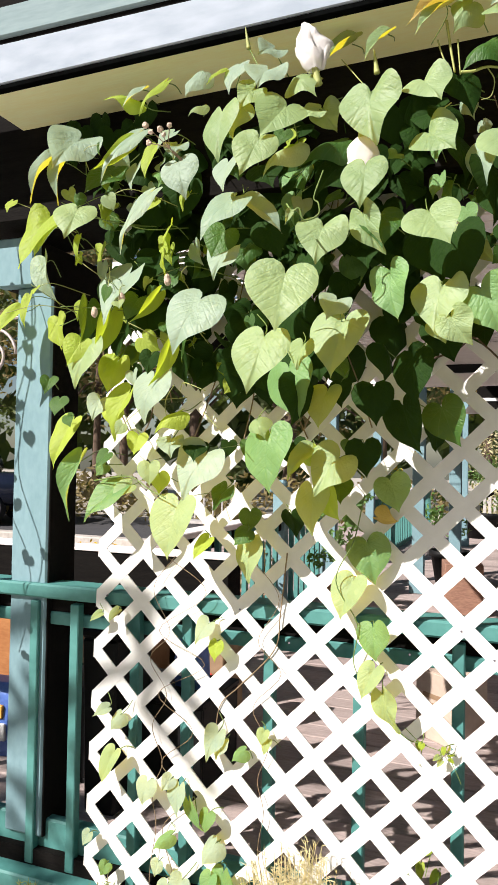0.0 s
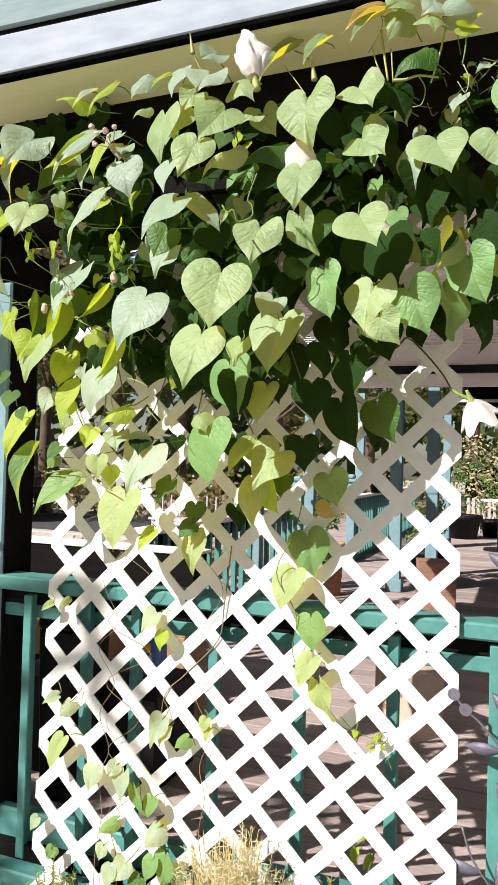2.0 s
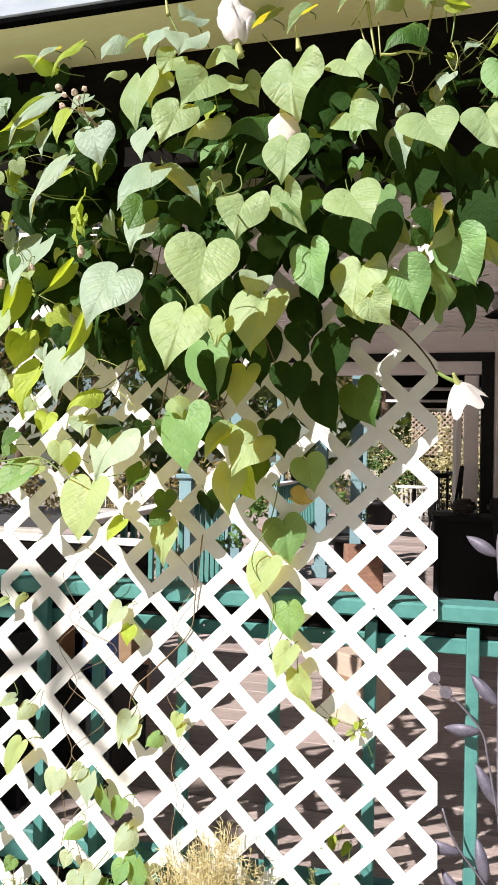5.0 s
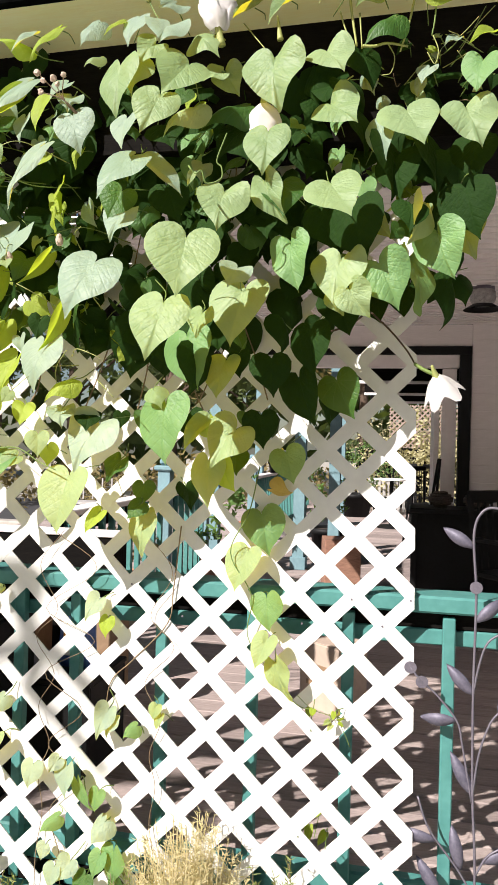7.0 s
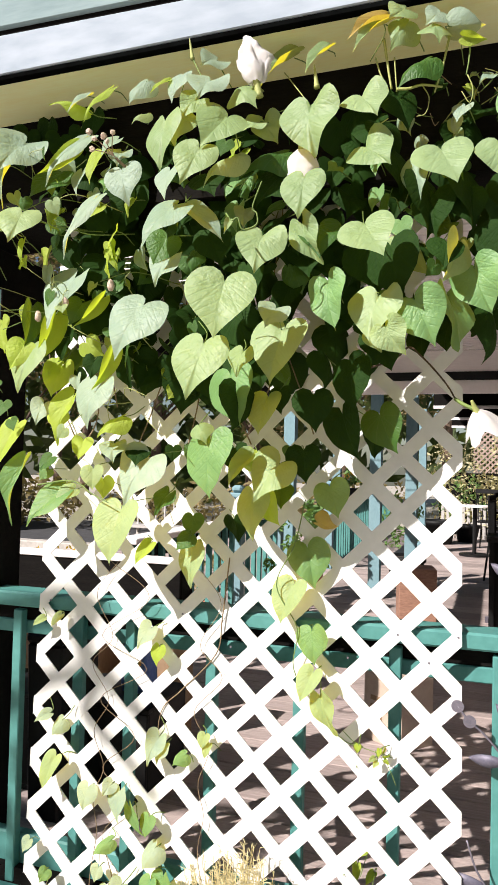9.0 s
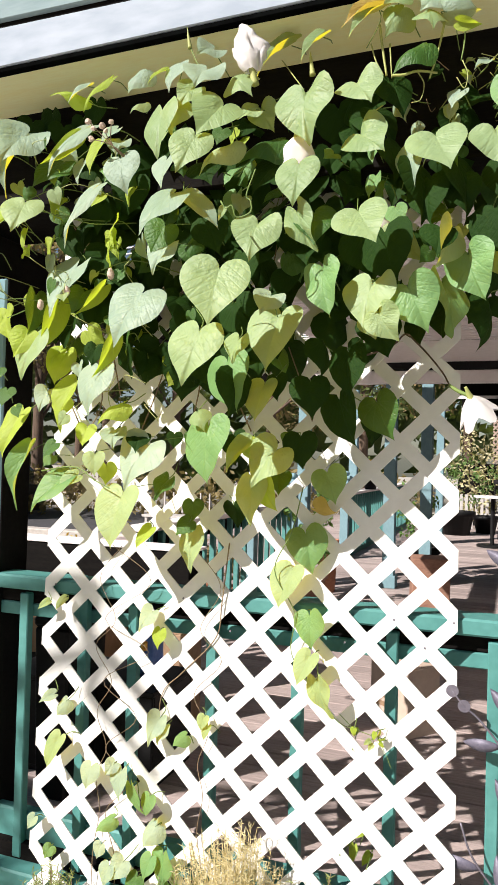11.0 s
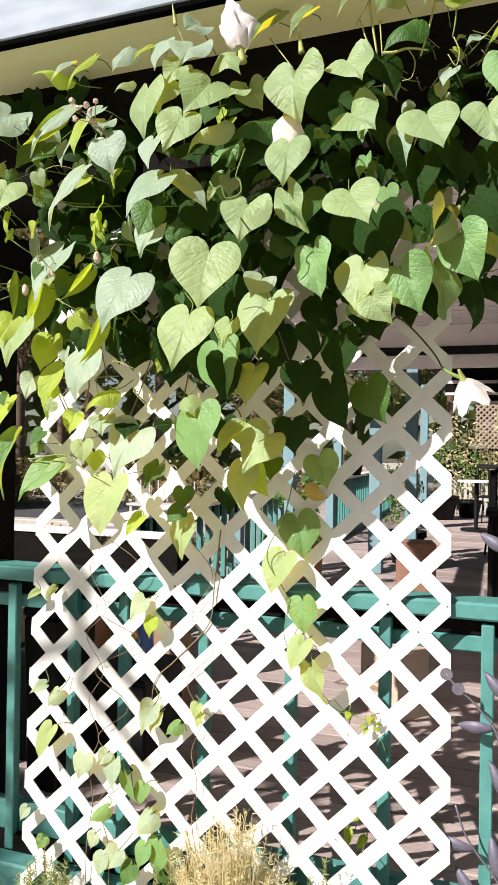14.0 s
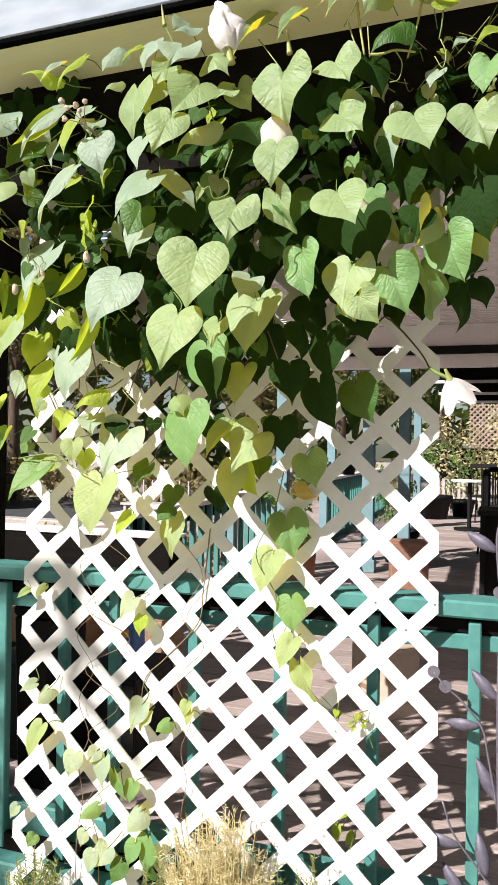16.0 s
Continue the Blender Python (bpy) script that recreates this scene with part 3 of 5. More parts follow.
sack(-2.02, 0.55, DECK_Z, 0.34, 0.14, 0.30, 6, BLUE, "blue printed sack standing behind the railing")
# black crate added to darken the area behind the lattice
crate = thing("crate", "black crate added for the dark area behind the lattice", "crate", pose(-1.33, 0.60, DECK_Z))
part("crate_side", one_box(-0.33, 0.33, -0.17, -0.155, 0.02, 0.34), BLACK, crate)
part("crate_side", one_box(-0.33, 0.33, 0.155, 0.17, 0.02, 0.34), BLACK, crate)
part("crate_end", one_box(-0.33, -0.315, -0.154, 0.154, 0.02, 0.34), BLACK, crate)
part("crate_end", one_box(0.315, 0.33, -0.154, 0.154, 0.02, 0.34), BLACK, crate)
part("crate_floor", one_box(-0.33, 0.33, -0.17, 0.17, 0.0, 0.0195), BLACK, crate)
part("crate_lid", one_box(-0.335, 0.335, -0.175, 0.175, 0.341, 0.36), BLACK, crate)
sack(-1.12, 0.60, DECK_Z + 0.361, 0.11, 0.08, 0.20, -8, BLUE, "small blue bag on the black crate")

# slim black box added to fill the dark gap beside the porch post
bin_ = thing("trash_bin", "slim black box added for the dark gap beside the porch post", "bin", pose(-1.30, 0.36, DECK_Z))
bm = bmesh.new()
box(bm, -0.07, 0.07, -0.13, 0.13, 0.0, 0.60, bevel=0.008)
for v in bm.verts:
    v.co.x *= 0.86 + 0.14 * v.co.z / 0.6
    v.co.y *= 0.86 + 0.14 * v.co.z / 0.6
part("filler_body", bm, BLACK, bin_)
part("filler_lid", one_box(-0.075, 0.075, -0.135, 0.135, 0.601, 0.64, bevel=0.012), BLACK, bin_)

# added black box behind the railing: a rail's shaded face and lit cap
chest = thing("storage_chest", "added black box with white top for a rail's shade and lit cap", "chest", pose(-1.80, 1.45, DECK_Z))
part("stand_in_front", one_box(-1.35, 0.50, -0.08, -0.06, 0.0, 0.735), DARKWOOD_AND_SHADE, chest)
part("stand_in_back", one_box(-1.35, 0.50, 0.06, 0.08, 0.0, 0.735), DARKWOOD_AND_SHADE, chest)
part("stand_in_end", one_box(-1.35, -1.33, -0.059, 0.059, 0.0, 0.735), DARKWOOD_AND_SHADE, chest)
part("stand_in_end", one_box(0.48, 0.50, -0.059, 0.059, 0.0, 0.735), DARKWOOD_AND_SHADE, chest)
part("lid", one_box(-1.37, 0.52, -0.09, 0.09, 0.736, 0.752, bevel=0.003), CEIL, chest, "white top painting a sunlit rail cap")


# ---- rocking chair, table, chairs ----
def rocking_chair(m):
    c = thing("rocking_chair", "black wooden rocking chair with a slatted back", "chair", m, "porch chairs")
    part("seat", one_box(-0.27, 0.27, -0.25, 0.25, 0.40, 0.435, bevel=0.01), BLACK, c)
    for x in (-0.25, 0.25):
        for y in (-0.22, 0.22):
            part("leg", one_box(x - 0.02, x + 0.02, y - 0.02, y + 0.02, 0.05, 0.40), BLACK, c)
        part("rocker", tube(bmesh.new(), [(x, -0.45 + 0.1 * k, 0.03 + 0.10 * ((k - 4.5) / 5) ** 2) for k in range(11)], 0.02, 6), BLACK, c)
        part("arm", one_box(x - 0.035, x + 0.035, -0.28, 0.26, 0.62, 0.645, bevel=0.008), BLACK, c)
        part("arm_post", one_box(x - 0.018, x + 0.018, -0.24, -0.2, 0.436, 0.619), BLACK, c)
        part("back_post", tube(bmesh.new(), [(x, 0.24, 0.42), (x, 0.315, 0.93)], 0.022), BLACK, c)
    part("top_rail", one_box(-0.27, 0.27, 0.300, 0.330, 0.86, 0.94, bevel=0.01), BLACK, c)
    for k in range(7):
        part("back_slat", tube(bmesh.new(), [(-0.18 + 0.06 * k, 0.25, 0.44), (-0.18 + 0.06 * k, 0.308, 0.86)], 0.010), BLACK, c)
    return c


rocking_chair(pose(0.86, 2.9, DECK_Z, 0, 0, 40))
rocking_chair(pose(1.85, 3.1, DECK_Z, 0, 0, 20))


def cafe_chair(m):
    c = thing("cafe_chair", "dark metal cafe chair on the far deck", "chair", m, "cafe chairs")
    part("seat", one_box(-0.2, 0.2, -0.2, 0.2, 0.44, 0.465, bevel=0.01), BLACK, c)
    for x in (-0.18, 0.18):
        part("leg", tube(bmesh.new(), [(x, -0.18, 0.44), (x * 1.15, -0.22, 0.0)], 0.012), BLACK, c)
        part("leg", tube(bmesh.new(), [(x, 0.2, 0.95), (x, 0.19, 0.44), (x * 1.15, 0.24, 0.0)], 0.012), BLACK, c)
    for k in range(6):
        part("back_bar", tube(bmesh.new(), [(-0.15 + 0.06 * k, 0.195, 0.465), (-0.15 + 0.06 * k, 0.2, 0.92)], 0.006), BLACK, c)
    part("top_rail", one_box(-0.2, 0.2, 0.185, 0.215, 0.90, 0.97, bevel=0.008), BLACK, c)
    return c


first = cafe_chair(pose(0.32, 7.0, DECK_Z, 0, 0, 80))
for x, y, a in ((0.42, 8.3, 60), (0.1, 10.3, 170), (0.6, 9.6, 20), (0.75, 7.2, -80)):
    copy_thing(first, pose(x, y, DECK_Z, 0, 0, a))
table = thing("side_table", "dark wooden table with round woven baskets on it", "table", pose(0.52, 4.12, DECK_Z))
part("tabletop", one_box(-0.42, 0.62, -0.22, 0.22, 0.70, 0.74, bevel=0.01), BLACK, table)
# black panel added for the shaded dark mass under the table
part("shade_panel", one_box(-0.36, 0.58, -0.16, -0.145, 0.02, 0.699), BLACK, table)
for x in (-0.38, 0.58):
    for y in (-0.18, 0.18):
        part("leg", one_box(x - 0.02, x + 0.02, y - 0.02, y + 0.02, 0, 0.70), BLACK, table)
WICKER = material("dark_wicker", (0.03, 0.022, 0.018), (0.12, 0.09, 0.075), 0.8, 60, (1, 1, 3), 1.0)
for x, r in ((0.34, 0.09), (0.62, 0.10)):
    b = thing("basket", "round dark woven basket on the table", "basket", pose(x, 4.08, DECK_Z + 0.74), "woven baskets")
    for j in range(6):
        w = r * math.sin(0.5 + 0.42 * j)
        part("wicker_ring", tube(bmesh.new(), [(w * math.cos(6.2832 * k / 16), w * math.sin(6.2832 * k / 16), 0.012 + 0.021 * j) for k in range(17)], 0.012, 6), WICKER, b)
round_ = thing("cafe_table", "white cafe table on the far deck", "table", pose(-0.12, 9.4, DECK_Z))
bm = bmesh.new()
disc(bm, (0, 0, 0.73), 0.27, 0.02, 28)
part("tabletop", bm, CEIL, round_)
part("pedestal", tube(bmesh.new(), [(0, 0, 0.0), (0, 0, 0.715)], 0.03, 10), BLACK, round_)
bm = bmesh.new()
disc(bm, (0, 0, 0.015), 0.22, 0.03, 24)
part("base", bm, BLACK, round_)
PICKET = material("greyed_white_paint", (0.36, 0.34, 0.33), (0.50, 0.48, 0.46), 0.7, 8, bump=0.2)
pf = thing("picket_screen", "low greyed white picket screen at the end of the deck", "screen", pose(-0.30, 12.25, DECK_Z))
part("rail", one_box(-0.50, 0.60, 0.0, 0.03, 0.52, 0.57), PICKET, pf)
part("rail", one_box(-0.50, 0.60, 0.0, 0.03, 0.24, 0.30), PICKET, pf)
picket = finish("picket", one_box(-0.028, 0.028, -0.021, -0.001, 0.0, 0.64, bevel=0.004), PICKET)
for k in range(12):
    b = new("picket", picket)
    b.parent, b.location = pf, (-0.46 + 0.092 * k, 0, 0)
# leaning garden tools
for x, lean, label in ((0.18, 0.16, "long-handled rake leaning on the doorway"), (0.27, 0.08, "long-handled hoe leaning on the doorway")):
    t = thing("garden_tool", label, "tool", pose(x, 4.42, DECK_Z))
    part("handle", tube(bmesh.new(), [(0, 0, 0.02), (lean, 0.12, 1.12)], 0.013, 7), BLACK, t)
    part("head", one_box(-0.09, 0.09, -0.015, 0.015, 0.0, 0.05), IRON, t)

# jar lamp under the ceiling
lamp = thing("ceiling_lamp", "dark metal and glass jar lamp under the porch ceiling", "lamp", pose(0.53, 3.1, 2.559))
bm = bmesh.new()
disc(bm, (0, 0, -0.012), 0.075, 0.02)
part("canopy", bm, IRON, lamp)
bm = bmesh.new()
rings = [(0.070, -0.022), (0.082, -0.04), (0.082, -0.09), (0.066, -0.115), (0.06, -0.125)]
grid = [[bm.verts.new((r * math.cos(0.2618 * k), r * math.sin(0.2618 * k), z)) for k in range(24)] for r, z in rings]
for a, b in zip(grid, grid[1:]):
    for k in range(24):
        bm.faces.new((a[k], a[(k + 1) % 24], b[(k + 1) % 24], b[k]))
part("jar", bm, material("seeded_glass", (0.20, 0.19, 0.19), (0.50, 0.48, 0.47), 0.3, 45, bump=0.8), lamp, "mottled grey glass jar", True)
bm = bmesh.new()
bmesh.ops.create_cone(bm, cap_ends=False, segments=28, radius1=0.125, radius2=0.07, depth=0.035)
bmesh.ops.translate(bm, vec=(0, 0, -0.135), verts=bm.verts)
part("shade", bm, BLACK, lamp, "flared dark metal shade", True)
bell = thing("wind_bell", "white bell hanging from the porch beam", "bell", pose(-0.42, 4.65, 2.19))
part("cord", tube(bmesh.new(), [(0, 0, 0.0), (0, 0, -0.16)], 0.003), BLACK, bell)
bm = bmesh.new()
bmesh.ops.create_cone(bm, cap_ends=True, segments=18, radius1=0.075, radius2=0.015, depth=0.08)
bmesh.ops.translate(bm, vec=(0, 0, -0.20), verts=bm.verts)
part("skirt", bm, CEIL, bell, "", True)

screen_bush = bmesh.new()
for k in range(46):
    tuft(screen_bush, (tr.uniform(-1.0, 1.2), 12.6 + tr.uniform(-0.3, 0.3), DECK_Z + tr.uniform(0.2, 1.75)), 0.3, 60, 0.045, tr)
ob = new("screen_hedge", bpy.data.meshes.new("screen_hedge"))
screen_bush.to_mesh(ob.data)
screen_bush.free()
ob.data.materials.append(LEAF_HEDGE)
tagged(ob, "dry leafy hedge at the end of the deck", "hedge", kind="stuff")
# far lattice at the end of the deck
fl = tagged(new("wall_lattice"), "distant tan lattice screen at the end of the deck", "lattice", kind="structure")
bm = bmesh.new()
for k in range(-9, 27):
    for s in (1, -1):
        # a strip from the foot line up to the top or the nearer side of the screen
        x0, z0, x1, z1 = 0.11 * k, 0.0, 0.11 * k + 0.86 * s, 0.86
        if s < 0:
            x0, x1 = x0 + 0.86, x1 + 0.86
        lo_x, hi_x = max(min(x0, x1), 0.0), min(max(x0, x1), 2.6)
        if hi_x - lo_x < 0.03:
            continue
        lo, hi = (Vector((x, 0, (x - x0) * s)) for x in (lo_x, hi_x))
        n = Vector((1, 0, -s)).normalized() * 0.017
        y = 0.0 if s > 0 else 0.012
        bm.faces.new([bm.verts.new((p.x, y, p.z)) for p in (lo + n, hi + n, hi - n, lo - n)])
got = bmesh.ops.extrude_face_region(bm, geom=bm.faces[:])
bmesh.ops.translate(bm, vec=(0, 0.01, 0), verts=[g for g in got["geom"] if isinstance(g, bmesh.types.BMVert)])
part("lattice_mesh", bm, material("tan_lattice", (0.28, 0.21, 0.17), (0.38, 0.29, 0.24), 0.7, 6), fl)["kind"] = "stuff"
fl.location = (-0.25, 13.2, 1.50)
part("screen_frame", one_box(-0.9, 3.0, 13.18, 13.26, DECK_Z, 1.49), DARKWOOD_AND_SHADE, None)
tagged(bpy.data.objects["screen_frame"], "low dark screen wall at the deck's end", "wall", kind="structure")

# ---- yard ----
def car(m):
    c = thing("parked_car", "dark blue off-road car parked in the yard", "car", m)
    bm = bmesh.new()
    v = box(bm, -2.2, 2.2, -0.9, 0.9, 0.45, 1.15, bevel=0.10)
    part("body", bm, CARPAINT, c, "", True)
    bm = bmesh.new()
    w = box(bm, -1.7, 1.0, -0.82, 0.82, 1.12, 1.85, bevel=0.12)
    for q in bm.verts:
        if q.co.z > 1.5:
            q.co.x *= 0.85
            q.co.y *= 0.9
    part("cabin", bm, CARPAINT, c, "", True)
    for x in (-1.15, -0.1, 0.6):
        part("window", one_box(x - 0.42, x + 0.30, -0.835, -0.80, 1.22, 1.68, bevel=0.02), BLACK, c, "dark window glass")
    for x in (-1.35, 1.35):
        for y in (-0.86, 0.86):
            bm = bmesh.new()
            disc(bm, (0, 0, 0), 0.40, 0.26, 28, Matrix.Rotation(radians(90), 4, "X"))
            wheel = part("wheel", bm, TYRE, c, "black tyre")
            wheel.location = (x, y, 0.40)
            bm = bmesh.new()
            disc(bm, (0, -0.14 if y < 0 else 0.14, 0), 0.25, 0.03, 24, Matrix.Rotation(radians(90), 4, "X"))
            for j in range(14):
                a = 6.2832 * j / 14
                disc(bm, (0.29 * math.cos(a), -0.14 if y < 0 else 0.14, 0.29 * math.sin(a)), 0.018, 0.03, 8, Matrix.Rotation(radians(90), 4, "X"))
            part("rim", bm, CHROME, wheel, "pale metal rim")
    part("bumper", one_box(2.1, 2.3, -0.85, 0.85, 0.5, 0.72, bevel=0.03), BLACK, c)
    return c


car(pose(-12.55, 11.4, 0.0, 0, 0, 14))
# small slatted bench far in the yard
wf = thing("garden_bench", "small greyed white slatted bench in the yard", "bench", pose(-5.2, 9.6, 0.0))
for k in range(7):
    part("back_slat", one_box(-0.55 + 0.17 * k, -0.525 + 0.17 * k, 0, 0.02, 0.5, 0.86), PICKET, wf)
part("seat", one_box(-0.6, 0.6, -0.4, 0.0, 0.44, 0.48), PICKET, wf)
for x in (-0.55, 0.5):
    part("leg", one_box(x, x + 0.05, -0.38, -0.33, 0, 0.44), PICKET, wf)
    part("leg", one_box(x, x + 0.05, -0.04, 0.01, 0, 0.5), PICKET, wf)
wall_low = part("wall_low", one_box(-16, -2.6, 8.8, 9.1, 0, 0.16, bevel=0.02), material("pale_stone_edging", (0.34, 0.31, 0.28), (0.52, 0.48, 0.44), 0.9, 3, bump=0.8))
tagged(wall_low, "low pale stone edging of the yard", "kerb", kind="structure")
yl = bmesh.new()
for k in range(9):
    tuft(yl, (-5.6 + tr.uniform(-0.7, 0.7), 6.6 + tr.uniform(-0.3, 0.3), 0.12 + tr.uniform(-0.05, 0.12)), 0.2, 50, 0.03, tr)
ob = new("golden_bush", bpy.data.meshes.new("golden_bush"))
yl.to_mesh(ob.data)
yl.free()
ob.data.materials.append(GOLD)
tagged(ob, "low bush with golden yellow leaves behind the deck", "bush")

# ---- vine ----
LEAF = leaf_material("vine_leaf", (0.022, 0.078, 0.012), (0.06, 0.155, 0.03), (0.34, 0.42, 0.015), 0.24, 0.5, spec=0.35)
# paler leaf copies: sunlight and sky sheen put into their colours
LEAF_PALE = leaf_material("sunlit_vine_leaf", (0.19, 0.32, 0.135), (0.375, 0.515, 0.275), (0.86, 0.72, 0.02), 0.40, 0.5, (0.25, 0.39, 0.14), 0.45)
LEAF_BLUE = leaf_material("sky_sheen_vine_leaf", (0.205, 0.335, 0.25), (0.385, 0.51, 0.41), (0.86, 0.72, 0.02), 0.38, 0.5, (0.27, 0.41, 0.28), 0.45)
# near-black copy of the leaf: shade inside the vine put into its colour
LEAF_SHADE = leaf_material("vine_leaf_shade_in_colour", (0.008, 0.027, 0.004), (0.018, 0.050, 0.008), (0.10, 0.14, 0.005), 0.14, 0.7, (0.028, 0.08, 0.014), 0.10)
LEAF_MID = leaf_material("mid_green_vine_leaf", (0.10, 0.235, 0.075), (0.20, 0.38, 0.15), (0.60, 0.60, 0.02), 0.32, 0.5, (0.13, 0.27, 0.09), 0.4)
# lime copy of the leaf, with light from behind put into its colour
LEAF_LIME = leaf_material("backlit_lime_leaf", (0.28, 0.40, 0.04), (0.44, 0.54, 0.09), (0.66, 0.80, 0.04), 0.45, 0.55, (0.50, 0.58, 0.18), 0.4)
LEAF_OLD = leaf_material("yellowed_leaf", (0.34, 0.22, 0.05), (0.60, 0.46, 0.12), (0.70, 0.50, 0.05), 0.35, 0.6, (0.5, 0.38, 0.15))
PETAL = leaf_material("white_petal", (0.76, 0.73, 0.74), (0.84, 0.82, 0.82), (0.80, 0.76, 0.66), 0.35, 0.6, (0.80, 0.80, 0.66))
HALF = [Vector(p) for p in ((0, 0), (0.055, 0.115), (0.20, 0.185), (0.36, 0.135), (0.465, 0.0), (0.488, -0.16), (0.435, -0.33), (0.33, -0.48), (0.205, -0.60), (0.095, -0.70), (0.03, -0.785), (0, -0.845))]
# fold along the midrib, arch across it, droop of the tip, lift of either lobe, waviness of the edge
SHAPES = ((0.10, -0.30, 0.55, 0.0, 0.0, 0.018), (0.32, -0.35, 0.45, 0.0, 0.0, 0.02), (0.48, -0.30, 0.9, 0.1, 0.0, 0.02), (0.18, -0.35, 0.5, 1.3, 0.1, 0.025),
          (0.18, -0.35, 0.5, 0.1, 1.3, 0.025), (0.22, -0.25, 0.5, 0.25, 0.15, 0.05), (-0.12, -0.95, 1.1, 0.0, 0.0, 0.02), (0.24, -0.42, 0.35, 0.2, 0.2, 0.012))


def half_outline(u):
    """A point of the heart's right edge, u from the notch (0) to the tip (1)."""
    f = u * (len(HALF) - 1)
    i = min(int(f), len(HALF) - 2)
    t = f - i
    a, b, c, d = HALF[max(i - 1, 0)], HALF[i], HALF[i + 1], HALF[min(i + 2, len(HALF) - 1)]
    if i == 0:
        a = Vector((0.0, -0.08))
    if i == len(HALF) - 2:
        d = Vector((-0.01, -0.90))
    return 0.5 * (2 * b + (c - a) * t + (2 * a - 5 * b + 4 * c - d) * t**2 + (3 * b - a - 3 * c + d) * t**3)


def heart(shape, seed, side=18, rings=7):
    """A heart leaf with drip tip, about 1 long: it lies in xy, its stalk joins at the origin and its tip points to -y."""
    rnd = random.Random(seed)
    bm = bmesh.new()
    uvl = bm.loops.layers.uv.new("UVMap")
    fold, arch, droop, right, left, wave = SHAPES[shape]
    ph, lop, skew = rnd.uniform(0, 6), rnd.uniform(-0.07, 0.07), rnd.uniform(-0.14, 0.14)
    edge = [half_outline(k / side) for k in range(side + 1)]
    edge = edge + [Vector((-p.x, p.y)) for p in edge[-2:0:-1]]
    n = len(edge)
    mid = Vector((0, -0.22))

    def at(k, r):
        p = mid + (edge[k % n] - mid) * r
        y = p.y
        x = p.x * (1 + lop * (1 if p.x > 0 else -1)) + skew * y * y
        z = fold * math.sqrt(x * x + 0.0012) + arch * x * x - droop * max(0, -y - 0.28) ** 2 - 0.5 * max(0, y) ** 2
        z += right * max(0, x - 0.02) * max(0, y + 0.28) + left * max(0, -x - 0.02) * max(0, y + 0.28)
        z += wave * r * r * math.sin(2 * math.pi * k / n * 5 + ph) + 0.03 * noise.noise(Vector((x * 3.2 + ph, y * 3.2, seed)))
        return Vector((x, y, z))

    centre = bm.verts.new(at(0, 0))
    grid = [[bm.verts.new(at(k, (i + 1) / rings)) for k in range(n)] for i in range(rings)]
    for k in range(n):
        q = (k + 1) % n
        bm.faces.new((centre, grid[0][q], grid[0][k]))
        for i in range(rings - 1):
            bm.faces.new((grid[i][k], grid[i][q], grid[i + 1][q], grid[i + 1][k]))
    for f in bm.faces:
        for lp in f.loops:
            lp[uvl].uv = (lp.vert.co.x + 0.5, lp.vert.co.y + 0.9)
    return bm


def leaf_set(mat, seed, side=18, rings=7):
    made = []
    for k in range(len(SHAPES)):
        bm = heart(k, seed + k, side, rings)
        me = bpy.data.meshes.new("leaf")
        bm.to_mesh(me)
        bm.free()
        me.materials.append(mat)
        for p in me.polygons:
            p.use_smooth = True
        made.append(me)
    return made


TONES = {"g": leaf_set(LEAF, 0), "m": leaf_set(LEAF_MID, 15), "p": leaf_set(LEAF_PALE, 30), "b": leaf_set(LEAF_BLUE, 60), "d": leaf_set(LEAF_SHADE, 90, 10, 4),
         "y": leaf_set(LEAF_LIME, 120), "o": leaf_set(LEAF_OLD, 150)}
vine = thing("climbing_vine", "heart-leaved climbing vine with white flowers hanging over the lattice", "vine")
pick = random.Random(11)
stalks = bmesh.new()
deep = {k: [] for k in TONES}


def leaf(tone, x, y, z, rx, ry, rz, size, shape=None, wide=1.0, stalk=True, joined=False):
    """A leaf whose stalk joins at the given place."""
    mesh = pick.choice(TONES[tone]) if shape is None else TONES[tone][shape]
    m = pose(x, y, z, rx, ry, rz) @ Matrix.Diagonal((size * wide, size, size, 1))
    if joined:
        deep[tone].append((mesh, m))
    else:
        ob = new("leaf", mesh)
        ob.parent, ob.matrix_basis = vine, m
    if stalk:
        base = m @ Vector((0, 0, -0.002))
        reach = min(0.16, 0.6 * size + 0.03)
        away = Vector((pick.uniform(-0.5, 0.5), 0.8, pick.uniform(-0.5, 0.7))).normalized() * reach
        up = m.to_3x3() @ Vector((0, 0.25, -0.15))
        end = base + away
        end.y = min(end.y, -0.006 + (end.z - 1.05) * 0.07)
        tube(stalks, curve_through([base, base + up * 0.5 + away * 0.25, end], 3), 0.0014, 4)


# the leaves that can be told apart; shaded ones take the darkened tone d
leaf("y", -0.794, -0.318, 2.465, 49, 21, -27, 0.131, 0, 0.34)
leaf("y", -0.866, -0.313, 2.428, -29, 48, -77, 0.108, 6, 0.32)
leaf("b", -0.858, -0.316, 2.458, 43, 25, -29, 0.088, 1, 0.43)
leaf("b", -0.676, -0.345, 2.455, 57, 32, -9, 0.080, 6, 0.96)
leaf("y", -0.608, -0.361, 2.437, 37, 30, -32, 0.067, 1, 0.41)
leaf("b", -0.569, -0.371, 2.440, 62, 7, -24, 0.086, 0, 0.91)
leaf("b", -0.490, -0.384, 2.410, 43, 19, 11, 0.105, 3, 1.01)
leaf("b", -0.489, -0.348, 2.478, 34, 45, 9, 0.079, 3, 1.01)
leaf("p", -0.604, -0.383, 2.329, 74, -6, -24, 0.147, 0, 0.85)
